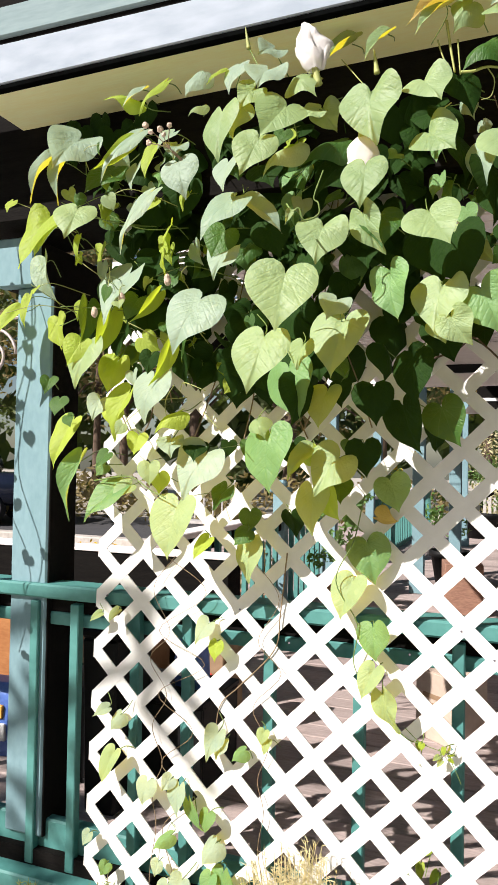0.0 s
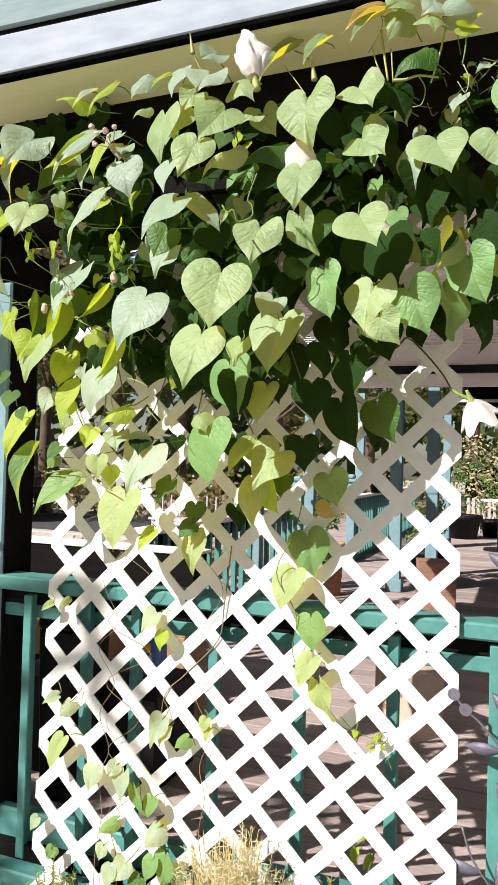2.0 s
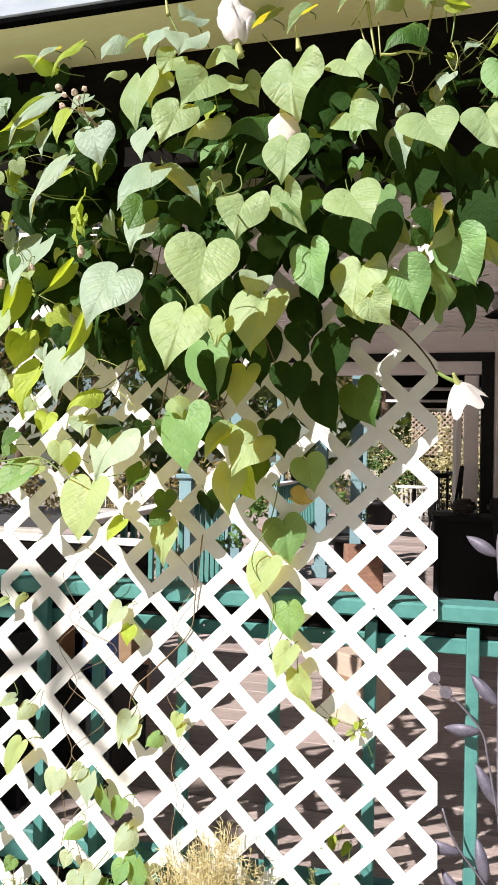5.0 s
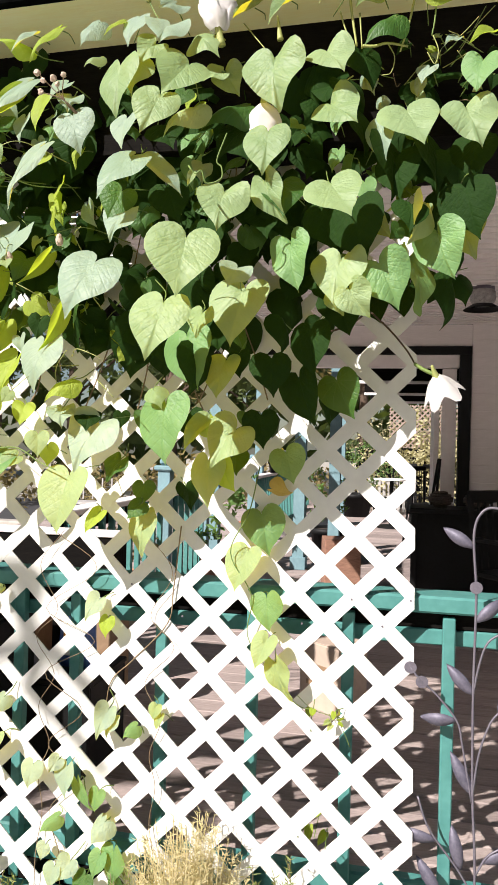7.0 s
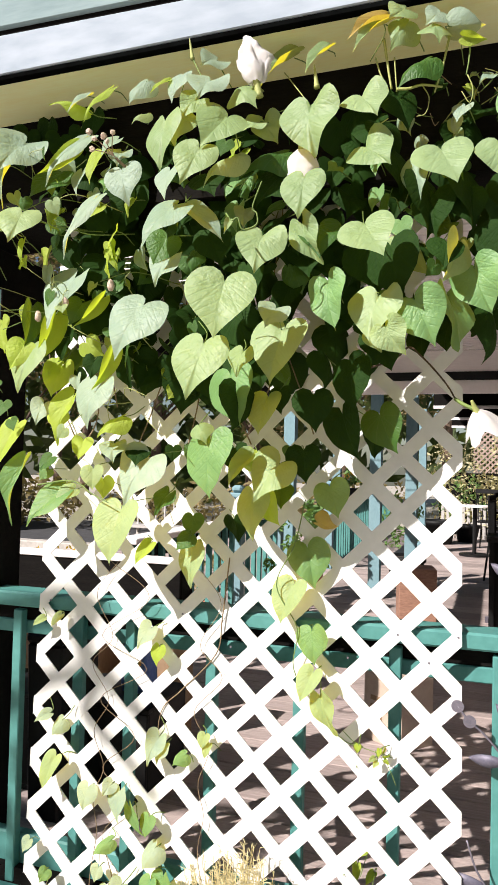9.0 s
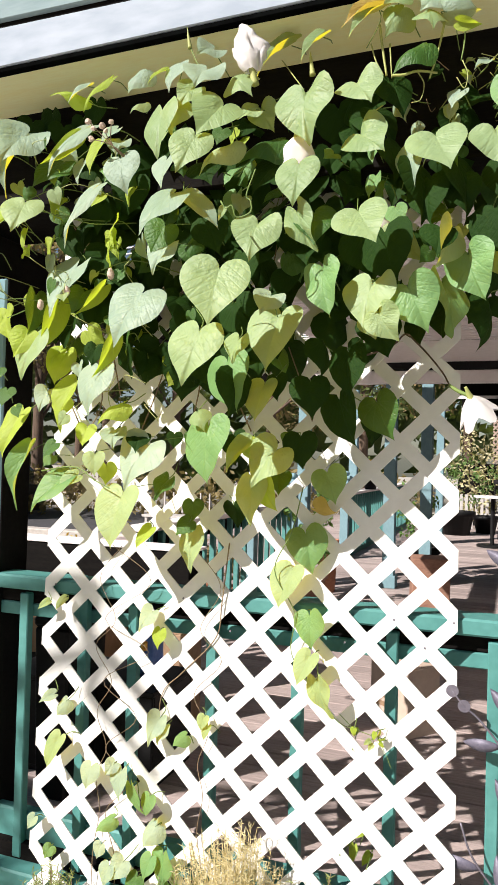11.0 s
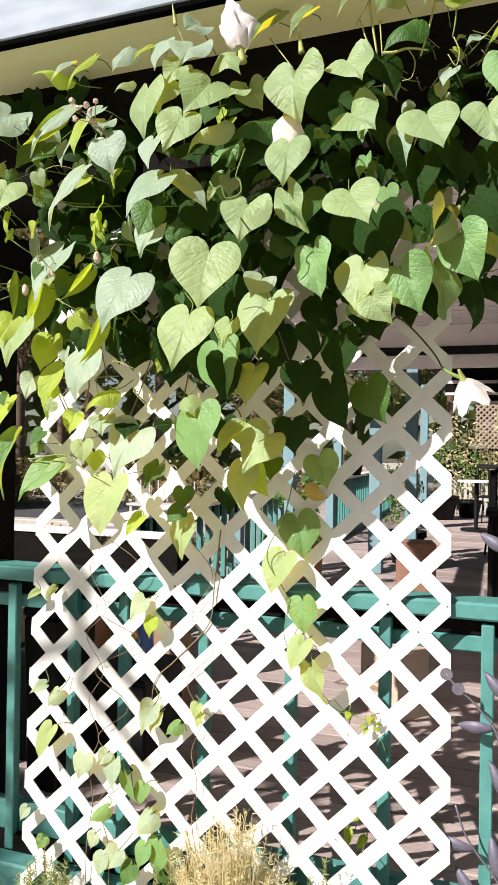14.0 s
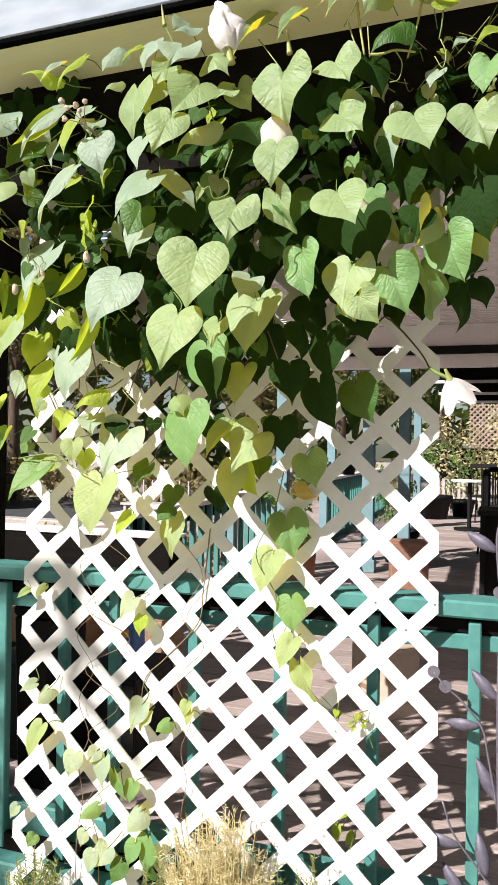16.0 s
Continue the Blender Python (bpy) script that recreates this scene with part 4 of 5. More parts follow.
leaf("p", -0.570, -0.377, 2.341, 62, 7, -24, 0.092, 6, 0.89)
leaf("p", -0.526, -0.372, 2.378, 68, 38, 6, 0.077, 5, 1.01)
leaf("p", -0.438, -0.402, 2.305, 58, 30, 8, 0.125, 1, 1.01)
leaf("p", -0.487, -0.445, 2.224, 70, 18, 7, 0.113, 0, 0.96)
leaf("p", -0.418, -0.372, 2.232, 31, 34, -35, 0.123, 6, 0.43)
leaf("p", -0.432, -0.351, 2.398, 44, -32, 11, 0.097, 6, 1.01)
leaf("p", -0.331, -0.223, 2.527, 40, 28, -31, 0.158, 2, 0.30)
leaf("p", -0.230, -0.294, 2.491, 42, 27, -30, 0.096, 2, 0.48)
leaf("p", -0.260, -0.336, 2.343, 75, -6, -12, 0.160, 5, 0.96)
leaf("p", -0.380, -0.305, 2.337, 81, -27, 3, 0.083, 5, 0.96)
leaf("p", -0.380, -0.335, 2.321, 35, 47, -27, 0.064, 5, 0.96)
leaf("p", -0.266, -0.352, 2.170, 73, -1, -6, 0.118, 0, 0.96)
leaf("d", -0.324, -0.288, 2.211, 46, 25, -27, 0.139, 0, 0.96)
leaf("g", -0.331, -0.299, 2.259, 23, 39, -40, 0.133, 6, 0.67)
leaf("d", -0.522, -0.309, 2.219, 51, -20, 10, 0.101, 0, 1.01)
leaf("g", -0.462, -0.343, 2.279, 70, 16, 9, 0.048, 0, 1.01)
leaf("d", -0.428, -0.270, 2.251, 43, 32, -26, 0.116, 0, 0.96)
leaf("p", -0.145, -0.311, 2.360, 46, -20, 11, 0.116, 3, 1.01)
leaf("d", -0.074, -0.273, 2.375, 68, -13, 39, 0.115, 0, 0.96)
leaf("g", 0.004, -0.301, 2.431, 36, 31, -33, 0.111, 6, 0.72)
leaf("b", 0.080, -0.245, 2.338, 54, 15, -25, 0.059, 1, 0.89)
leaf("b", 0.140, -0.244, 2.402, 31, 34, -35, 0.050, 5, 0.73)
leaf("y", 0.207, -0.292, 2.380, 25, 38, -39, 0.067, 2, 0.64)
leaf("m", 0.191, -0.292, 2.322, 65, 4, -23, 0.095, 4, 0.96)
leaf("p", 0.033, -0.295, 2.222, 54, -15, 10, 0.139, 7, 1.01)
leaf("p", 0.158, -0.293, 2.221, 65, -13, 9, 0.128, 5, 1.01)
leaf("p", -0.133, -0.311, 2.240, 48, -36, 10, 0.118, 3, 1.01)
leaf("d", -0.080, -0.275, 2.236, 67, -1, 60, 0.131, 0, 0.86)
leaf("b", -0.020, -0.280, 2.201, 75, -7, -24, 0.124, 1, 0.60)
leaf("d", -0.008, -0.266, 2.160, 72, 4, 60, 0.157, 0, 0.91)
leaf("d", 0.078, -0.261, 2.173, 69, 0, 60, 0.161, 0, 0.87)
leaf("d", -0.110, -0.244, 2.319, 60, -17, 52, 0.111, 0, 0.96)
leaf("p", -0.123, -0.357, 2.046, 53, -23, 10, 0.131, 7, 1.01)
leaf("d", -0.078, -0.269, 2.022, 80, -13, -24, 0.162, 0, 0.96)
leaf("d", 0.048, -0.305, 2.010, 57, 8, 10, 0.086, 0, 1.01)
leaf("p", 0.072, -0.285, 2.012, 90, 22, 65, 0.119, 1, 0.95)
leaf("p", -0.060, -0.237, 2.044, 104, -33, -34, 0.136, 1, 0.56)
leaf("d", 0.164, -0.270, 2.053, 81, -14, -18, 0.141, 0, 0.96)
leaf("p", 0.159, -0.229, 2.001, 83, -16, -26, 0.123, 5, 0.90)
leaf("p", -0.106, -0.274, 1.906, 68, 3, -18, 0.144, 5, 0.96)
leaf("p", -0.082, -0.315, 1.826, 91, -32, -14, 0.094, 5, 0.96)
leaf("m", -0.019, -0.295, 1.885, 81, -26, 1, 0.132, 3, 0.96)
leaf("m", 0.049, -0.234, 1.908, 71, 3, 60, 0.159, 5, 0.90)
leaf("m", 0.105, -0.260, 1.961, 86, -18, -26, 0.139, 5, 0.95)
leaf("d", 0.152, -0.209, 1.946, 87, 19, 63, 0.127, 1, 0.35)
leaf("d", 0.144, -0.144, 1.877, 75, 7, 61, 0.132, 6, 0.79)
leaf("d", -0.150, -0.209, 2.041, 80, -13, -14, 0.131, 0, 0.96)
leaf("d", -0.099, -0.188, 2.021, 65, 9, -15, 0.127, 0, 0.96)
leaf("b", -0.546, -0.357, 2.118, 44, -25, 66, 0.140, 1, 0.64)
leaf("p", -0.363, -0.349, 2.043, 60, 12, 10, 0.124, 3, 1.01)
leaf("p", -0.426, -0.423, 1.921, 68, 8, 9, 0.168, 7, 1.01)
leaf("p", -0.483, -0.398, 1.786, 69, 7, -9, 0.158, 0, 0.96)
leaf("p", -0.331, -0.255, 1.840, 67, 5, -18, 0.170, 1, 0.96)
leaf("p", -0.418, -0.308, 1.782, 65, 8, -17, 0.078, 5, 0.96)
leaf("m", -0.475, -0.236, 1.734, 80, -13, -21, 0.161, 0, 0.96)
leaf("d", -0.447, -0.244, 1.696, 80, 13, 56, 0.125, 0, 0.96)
leaf("p", -0.383, -0.213, 1.677, 66, 3, -23, 0.115, 1, 0.96)
leaf("d", -0.350, -0.214, 1.697, 74, -5, -17, 0.073, 0, 0.96)
leaf("m", -0.221, -0.288, 1.939, 80, -12, -25, 0.143, 5, 0.80)
leaf("g", -0.239, -0.307, 2.070, 59, -4, 10, 0.107, 0, 1.01)
leaf("p", -0.277, -0.326, 2.071, 93, -24, -29, 0.134, 5, 0.65)
leaf("b", -0.335, -0.324, 1.877, 45, 27, 10, 0.080, 3, 1.01)
leaf("d", -0.413, -0.309, 1.987, 79, -13, -15, 0.107, 0, 0.96)
leaf("d", -0.518, -0.280, 2.083, 79, -17, 8, 0.106, 0, 0.99)
leaf("b", -0.569, -0.387, 2.118, 48, 21, -27, 0.148, 0, 0.87)
leaf("g", -0.611, -0.339, 2.058, 72, 23, 8, 0.094, 7, 1.00)
leaf("b", -0.597, -0.347, 2.012, 58, 19, -17, 0.102, 5, 0.96)
leaf("b", -0.694, -0.291, 1.907, 61, 18, -12, 0.182, 0, 0.96)
leaf("b", -0.948, -0.207, 2.013, 57, 12, -25, 0.195, 1, 0.84)
leaf("p", -1.006, -0.202, 2.006, 57, 26, 9, 0.073, 6, 1.01)
leaf("b", -0.847, -0.294, 2.191, 57, 12, -25, 0.204, 0, 0.36)
leaf("y", -0.852, -0.227, 1.947, 106, 34, 72, 0.126, 1, 0.35)
leaf("y", -1.012, -0.157, 1.779, 70, 13, 2, 0.114, 3, 0.96)
leaf("b", -0.841, -0.257, 1.718, 68, 2, -18, 0.146, 0, 0.96)
leaf("y", -0.950, -0.192, 1.684, 61, 9, -24, 0.159, 2, 0.63)
leaf("y", -0.769, -0.242, 1.630, 30, 35, -36, 0.098, 6, 0.70)
leaf("y", -0.803, -0.243, 1.802, 92, 24, 65, 0.141, 1, 0.37)
leaf("d", -0.866, -0.229, 1.785, 72, 13, 11, 0.066, 5, 0.97)
leaf("y", -0.898, -0.220, 1.831, 88, -49, 3, 0.072, 0, 1.00)
leaf("b", -0.811, -0.208, 1.559, 42, -4, 12, 0.077, 5, 1.01)
leaf("b", -0.714, -0.197, 1.521, 58, 16, -19, 0.161, 4, 0.96)
leaf("d", -0.745, -0.188, 1.549, 42, 2, 12, 0.073, 0, 1.01)
leaf("p", -0.902, -0.158, 1.490, 76, -3, 9, 0.070, 1, 1.01)
leaf("m", -1.028, -0.115, 1.420, 44, 25, -29, 0.163, 1, 0.68)
leaf("p", -0.989, -0.115, 1.428, 34, 32, -33, 0.076, 1, 0.94)
leaf("g", -1.056, -0.132, 1.519, 51, 24, -23, 0.064, 1, 0.96)
leaf("p", -0.818, -0.145, 1.379, 69, 1, -19, 0.182, 1, 0.96)
leaf("g", -0.662, -0.177, 1.432, 52, 18, -26, 0.082, 5, 0.91)
leaf("g", -0.632, -0.100, 1.314, 52, 33, -16, 0.063, 0, 0.96)
leaf("y", -0.725, -0.151, 1.291, 51, 19, -26, 0.081, 1, 0.67)
leaf("p", -0.636, -0.069, 1.280, 76, -8, -24, 0.131, 0, 0.81)
leaf("m", -0.534, -0.210, 1.573, 73, -5, -24, 0.183, 0, 0.95)
leaf("p", -0.567, -0.212, 1.609, 48, -21, 11, 0.064, 6, 1.01)
leaf("d", -0.495, -0.131, 1.554, 78, -11, -4, 0.089, 0, 0.96)
leaf("p", -0.440, -0.158, 1.531, 45, 24, -28, 0.115, 2, 0.56)
leaf("y", -0.463, -0.122, 1.528, 140, -57, -54, 0.074, 0, 0.96)
leaf("p", -0.368, -0.149, 1.516, 52, 25, -21, 0.139, 4, 0.96)
leaf("p", -0.448, -0.107, 1.435, 76, -8, -24, 0.144, 0, 0.83)
leaf("y", -0.415, -0.109, 1.430, 95, -26, -30, 0.103, 1, 0.85)
leaf("d", -0.287, -0.129, 1.694, 74, -3, 11, 0.115, 0, 0.97)
leaf("d", -0.185, -0.146, 1.765, 75, -7, -24, 0.142, 0, 0.87)
leaf("d", -0.222, -0.071, 1.652, 87, -20, -27, 0.160, 1, 0.78)
leaf("g", -0.126, -0.065, 1.648, 89, -23, -23, 0.131, 7, 0.96)
leaf("d", -0.310, -0.127, 1.552, 75, -4, 7, 0.101, 0, 0.96)
leaf("m", -0.258, -0.042, 1.459, 79, -18, 8, 0.101, 3, 0.99)
leaf("o", -0.298, -0.012, 1.361, 149, -48, -65, 0.066, 6, 0.96)
leaf("m", -0.323, -0.009, 1.291, 78, -14, 1, 0.131, 3, 0.96)
leaf("p", -0.357, -0.020, 1.189, 62, 7, -24, 0.131, 1, 0.86)
leaf("m", -0.299, -0.038, 1.075, 77, -10, -15, 0.105, 3, 0.96)
leaf("p", -0.291, -0.051, 0.970, 58, 12, -24, 0.100, 1, 0.75)
leaf("p", -0.269, -0.061, 0.914, 91, -23, -28, 0.125, 5, 0.63)
leaf("p", -0.095, -0.298, 2.527, 37, 32, -32, 0.119, 2, 0.42)
leaf("o", -0.101, -0.298, 2.536, 27, 38, -37, 0.116, 2, 0.39)
leaf("p", -0.044, -0.299, 2.523, 67, 37, 8, 0.084, 6, 1.01)
leaf("p", 0.014, -0.298, 2.509, 39, 1, 13, 0.079, 6, 1.06)
leaf("b", 0.052, -0.296, 2.498, 170, -46, -80, 0.087, 6, 0.81)
leaf("p", -0.050, -0.298, 2.556, 48, 37, 10, 0.076, 0, 1.01)
leaf("y", 0.079, -0.295, 2.471, 156, -47, -69, 0.059, 2, 0.56)
leaf("b", 0.026, -0.297, 2.535, 57, 37, 9, 0.064, 0, 1.01)
leaf("b", -1.080, -0.269, 2.380, 51, 33, 16, 0.157, 3, 1.01)
leaf("b", -1.164, -0.271, 2.331, 54, 17, -19, 0.162, 2, 0.35)
leaf("b", -1.119, -0.266, 2.335, 65, 6, -18, 0.162, 2, 0.43)
leaf("g", -1.005, -0.211, 2.314, 45, 31, -19, 0.136, 0, 0.96)
leaf("y", -1.162, -0.294, 2.155, 58, 13, -18, 0.187, 4, 0.62)
leaf("p", -1.136, -0.299, 2.134, 57, 15, -19, 0.128, 1, 0.58)
leaf("p", -1.072, -0.284, 2.182, 56, 6, 16, 0.122, 0, 1.01)
leaf("y", -1.065, -0.283, 2.101, 75, -5, -18, 0.073, 1, 0.44)
leaf("b", -1.200, -0.245, 2.057, 84, -14, -20, 0.151, 2, 0.60)
leaf("y", -1.346, -0.130, 1.987, 72, -2, -18, 0.112, 1, 0.46)
leaf("y", -1.457, -0.051, 1.961, 52, 20, -20, 0.210, 1, 0.39)
leaf("y", -1.182, -0.207, 1.898, 81, -12, -19, 0.109, 5, 0.85)
leaf("g", -1.074, -0.222, 1.933, 81, 12, 68, 0.148, 1, 0.51)
leaf("p", -1.059, -0.239, 1.821, 68, 3, -17, 0.154, 0, 0.91)
leaf("y", -1.079, -0.243, 1.825, 72, 26, 17, 0.091, 3, 0.97)
leaf("y", -1.200, -0.101, 1.606, 62, 10, -18, 0.174, 1, 0.61)
leaf("m", -1.161, -0.106, 1.497, 64, 7, -18, 0.208, 2, 0.41)
leaf("y", -1.014, -0.200, 1.913, 89, 20, 70, 0.191, 1, 0.42)
leaf("m", -1.069, -0.124, 1.484, 66, 39, 13, 0.046, 0, 1.01)
leaf("b", -0.921, -0.230, 2.390, 50, 21, -21, 0.199, 0, 0.41)
leaf("y", -0.948, -0.227, 2.368, 117, 38, 85, 0.155, 0, 0.33)
leaf("y", -0.836, -0.283, 2.316, 64, 5, -24, 0.108, 1, 0.64)
leaf("b", -1.001, -0.214, 2.337, 98, -52, -11, 0.069, 6, 0.96)
leaf("b", -0.922, -0.231, 2.298, 68, 1, -23, 0.087, 1, 0.67)
leaf("b", -0.729, -0.360, 2.232, 78, -16, 3, 0.110, 0, 0.96)
leaf("b", -0.744, -0.337, 2.289, 48, 7, 11, 0.068, 5, 1.01)
leaf("b", -0.760, -0.330, 2.325, 45, 24, -28, 0.072, 1, 0.92)
leaf("p", -0.658, -0.365, 2.363, 20, 40, -42, 0.053, 6, 0.61)
leaf("b", -0.576, -0.406, 2.195, 68, 1, -23, 0.090, 1, 0.85)
leaf("m", -0.057, -0.262, 2.080, 79, -15, -8, 0.060, 0, 0.96)
leaf("d", 0.018, -0.266, 2.133, 74, -4, -23, 0.122, 0, 0.96)
leaf("d", 0.087, -0.261, 2.132, 75, -8, 4, 0.098, 0, 0.97)
leaf("d", 0.186, -0.229, 2.174, 69, 3, -22, 0.120, 0, 0.96)
leaf("d", 0.177, -0.261, 2.089, 75, 6, 54, 0.081, 1, 0.68)
leaf("y", -0.169, -0.052, 0.800, 67, 3, -22, 0.022, 0, 0.95)
leaf("p", -0.127, -0.054, 0.775, 32, 35, -33, 0.024, 1, 0.64)
leaf("y", -0.114, -0.053, 0.797, 70, -1, -22, 0.024, 1, 0.64)
leaf("p", -0.108, -0.053, 0.790, -119, -7, -117, 0.026, 1, 0.66)
leaf("y", -0.102, -0.054, 0.782, -159, -38, -100, 0.021, 1, 0.81)
leaf("p", -0.119, -0.055, 0.765, 45, 25, -27, 0.023, 2, 0.68)
leaf("y", -0.099, -0.054, 0.774, 113, -37, -38, 0.019, 1, 0.83)
leaf("b", -0.771, -0.036, 1.040, 52, 18, -26, 0.082, 4, 0.81)
leaf("y", -0.742, -0.039, 0.989, 67, 3, -21, 0.062, 0, 0.96)
leaf("b", -1.040, -0.056, 0.751, 54, 24, -19, 0.063, 6, 0.96)
leaf("b", -1.084, -0.055, 0.766, 26, 37, -38, 0.059, 1, 0.69)
leaf("p", -1.054, -0.064, 0.641, 61, 8, -24, 0.112, 1, 0.68)
leaf("b", -0.939, -0.068, 0.578, 69, 6, -10, 0.078, 0, 0.96)
leaf("b", -0.837, -0.068, 0.582, 72, -4, -24, 0.097, 1, 0.80)
leaf("m", -0.802, -0.070, 0.548, 97, -28, -31, 0.106, 1, 0.55)
leaf("m", -0.744, -0.072, 0.527, 67, 4, -19, 0.063, 0, 0.96)
leaf("b", -0.727, -0.056, 0.746, 59, 10, -24, 0.099, 4, 0.74)
leaf("b", -0.708, -0.058, 0.728, 57, 13, -25, 0.066, 5, 0.87)
leaf("m", -0.644, -0.059, 0.710, 29, 35, -36, 0.053, 6, 0.94)
leaf("b", -0.890, -0.083, 0.369, 67, 16, -4, 0.047, 3, 0.96)
leaf("b", -0.815, -0.085, 0.337, 56, 24, -16, 0.072, 4, 0.96)
leaf("b", -0.860, -0.086, 0.315, 65, 5, -22, 0.067, 1, 0.96)
leaf("m", -0.690, -0.082, 0.380, 76, -9, -23, 0.101, 3, 0.96)
leaf("m", -0.728, -0.083, 0.364, 63, 6, -24, 0.073, 1, 0.88)
leaf("b", -0.720, -0.077, 0.451, 51, 21, -24, 0.080, 6, 0.96)
leaf("p", -0.589, -0.055, 0.769, 66, 6, -17, 0.046, 1, 0.96)
leaf("p", -0.577, -0.056, 0.745, 63, 6, -24, 0.048, 1, 0.70)
leaf("y", -0.190, 0.068, 0.757, 66, 8, -14, 0.027, 0, 0.96)
leaf("m", -1.058, -0.085, 0.330, 61, 30, 8, 0.043, 5, 1.01)
leaf("b", -1.122, -0.080, 0.403, 56, 18, -21, 0.046, 1, 0.96)
leaf("m", -0.858, -0.077, 0.447, 30, 35, -36, 0.072, 6, 0.65)
leaf("p", -1.127, -0.036, 1.037, 36, 31, -33, 0.048, 1, 0.68)
leaf("p", -1.068, -0.035, 1.051, 48, 21, -27, 0.054, 1, 0.68)
leaf("b", -0.864, -0.066, 0.600, 62, 39, 0, 0.051, 5, 0.96)
leaf("g", -0.686, -0.087, 0.308, 104, -41, -27, 0.058, 1, 0.96)
leaf("g", -0.769, -0.087, 0.304, 56, 15, -24, 0.071, 0, 0.96)
leaf("y", -0.160, 0.050, 0.491, 30, 35, -36, 0.046, 1, 0.56)
leaf("y", -0.181, 0.047, 0.447, 72, -4, -24, 0.053, 1, 0.56)
leaf("y", -0.139, 0.046, 0.435, 51, 19, -26, 0.045, 1, 0.57)


# shaded leaves deeper in the mass, nearly all in the darkened tone d
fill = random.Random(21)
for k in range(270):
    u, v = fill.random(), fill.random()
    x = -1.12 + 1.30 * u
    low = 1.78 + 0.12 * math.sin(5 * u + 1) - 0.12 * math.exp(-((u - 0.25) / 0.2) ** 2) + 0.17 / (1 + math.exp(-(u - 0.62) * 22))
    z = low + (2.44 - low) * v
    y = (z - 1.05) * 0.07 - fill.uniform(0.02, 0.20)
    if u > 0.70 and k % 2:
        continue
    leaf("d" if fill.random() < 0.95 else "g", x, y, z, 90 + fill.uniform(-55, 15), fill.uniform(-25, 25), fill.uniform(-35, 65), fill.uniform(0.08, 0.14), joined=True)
for k in range(10):
    u = fill.random()
    x, z = -1.15 + 1.1 * u, fill.uniform(1.35, 1.8)
    leaf(fill.choice("gyd" if u < 0.35 else "gd"), x, (z - 1.05) * 0.07 - fill.uniform(0.02, 0.10), z, 90 + fill.uniform(-40, 10), 0, fill.uniform(-20, 60), fill.uniform(0.05, 0.085), joined=True)


def runner(points, radius, mat=VINE, label="", taper=0.7):
    part("stem", tube(bmesh.new(), curve_through(points, 6), radius, 6, taper), mat, vine, label, True)


STALK = material("dark_flower_stalk", (0.05, 0.03, 0.02), (0.11, 0.07, 0.045), 0.75, 40, bump=0.4)
# woody runners through the lattice
rr = random.Random(8)
for k in range(8):
    x = -1.12 + 0.11 * k
    pts = []
    for j in range(7):
        z = 1.5 + rr.uniform(0, 0.2) + j * 0.15
        pts.append((x + rr.uniform(-0.07, 0.07), (z - 1.05) * 0.07 - rr.uniform(0.004, 0.06), min(z, 2.48)))
    runner(pts, 0.0022)
for x, dx in ((-0.60, 0.05), (-0.93, -0.04), (-0.86, 0.10)):
    runner([(x + dx * math.sin(3 * j) * 0.8 + rr.uniform(-0.014, 0.014), (z - 1.05) * 0.07 - 0.012 - 0.006 * (j % 2), z) for j, z in enumerate((0.22, 0.34, 0.45, 0.55, 0.63, 0.73, 0.82, 0.92, 1.0, 1.12, 1.22))], 0.0012)
runner([(-0.55, 0.0, 1.25), (-0.565, -0.008, 1.08), (-0.58, -0.01, 0.98), (-0.68, -0.012, 0.87), (-0.74, -0.02, 0.80), (-0.75, -0.02, 0.65)], 0.0022)
runner([(-0.33, -0.02, 1.42), (-0.35, -0.05, 1.30), (-0.40, -0.04, 1.19), (-0.34, -0.04, 1.08), (-0.35, -0.03, 0.97), (-0.29, -0.025, 0.88), (-0.22, -0.02, 0.80), (-0.16, -0.03, 0.79)], 0.0018, STEM)
runner([(-1.10, -0.13, 1.44), (-0.98, -0.14, 1.455), (-0.90, -0.16, 1.42), (-0.84, -0.18, 1.40)], 0.0022, STEM)
TWIG = material("pale_green_stalk", (0.26, 0.30, 0.08), (0.42, 0.44, 0.16), 0.6, 30, bump=0.2)
twigs = random.Random(77)
for k in range(18):
    x, z = twigs.uniform(-1.16, -0.72), twigs.uniform(1.55, 2.32)
    dx, dz = twigs.uniform(-0.16, 0.14), twigs.uniform(-0.09, 0.09)
    runner([(x, -0.16, z), (x + dx * 0.5, -0.27 + twigs.uniform(-0.02, 0.02), z + dz * 0.4 + 0.012), (x + dx, -0.30, z + dz)], 0.0013, TWIG)
    if k % 2:
        leaf(twigs.choice("yyygp"), x + dx, -0.30, z + dz, 90 + twigs.uniform(-50, 10), twigs.uniform(-40, 40), twigs.uniform(-60, 40), twigs.uniform(0.025, 0.05), stalk=False)
# strands trailing from the eave beyond the porch post, whose shade falls on it
side = random.Random(31)
for k in range(3):
    x, y = -1.66 - 0.10 * k, -0.25 - 0.06 * k
    pts = [(x + side.uniform(-0.06, 0.06), y + side.uniform(-0.04, 0.04), 2.5 - 0.2 * j) for j in range(8 - k % 2)]
    runner(pts, 0.0025, VINE)
    for p in pts[1:]:
        leaf(side.choice("gyp"), p[0] + side.uniform(-0.03, 0.03), p[1], p[2], 90 + side.uniform(-40, 0), side.uniform(-20, 20), side.uniform(-60, 20), side.uniform(0.03, 0.06), stalk=False)
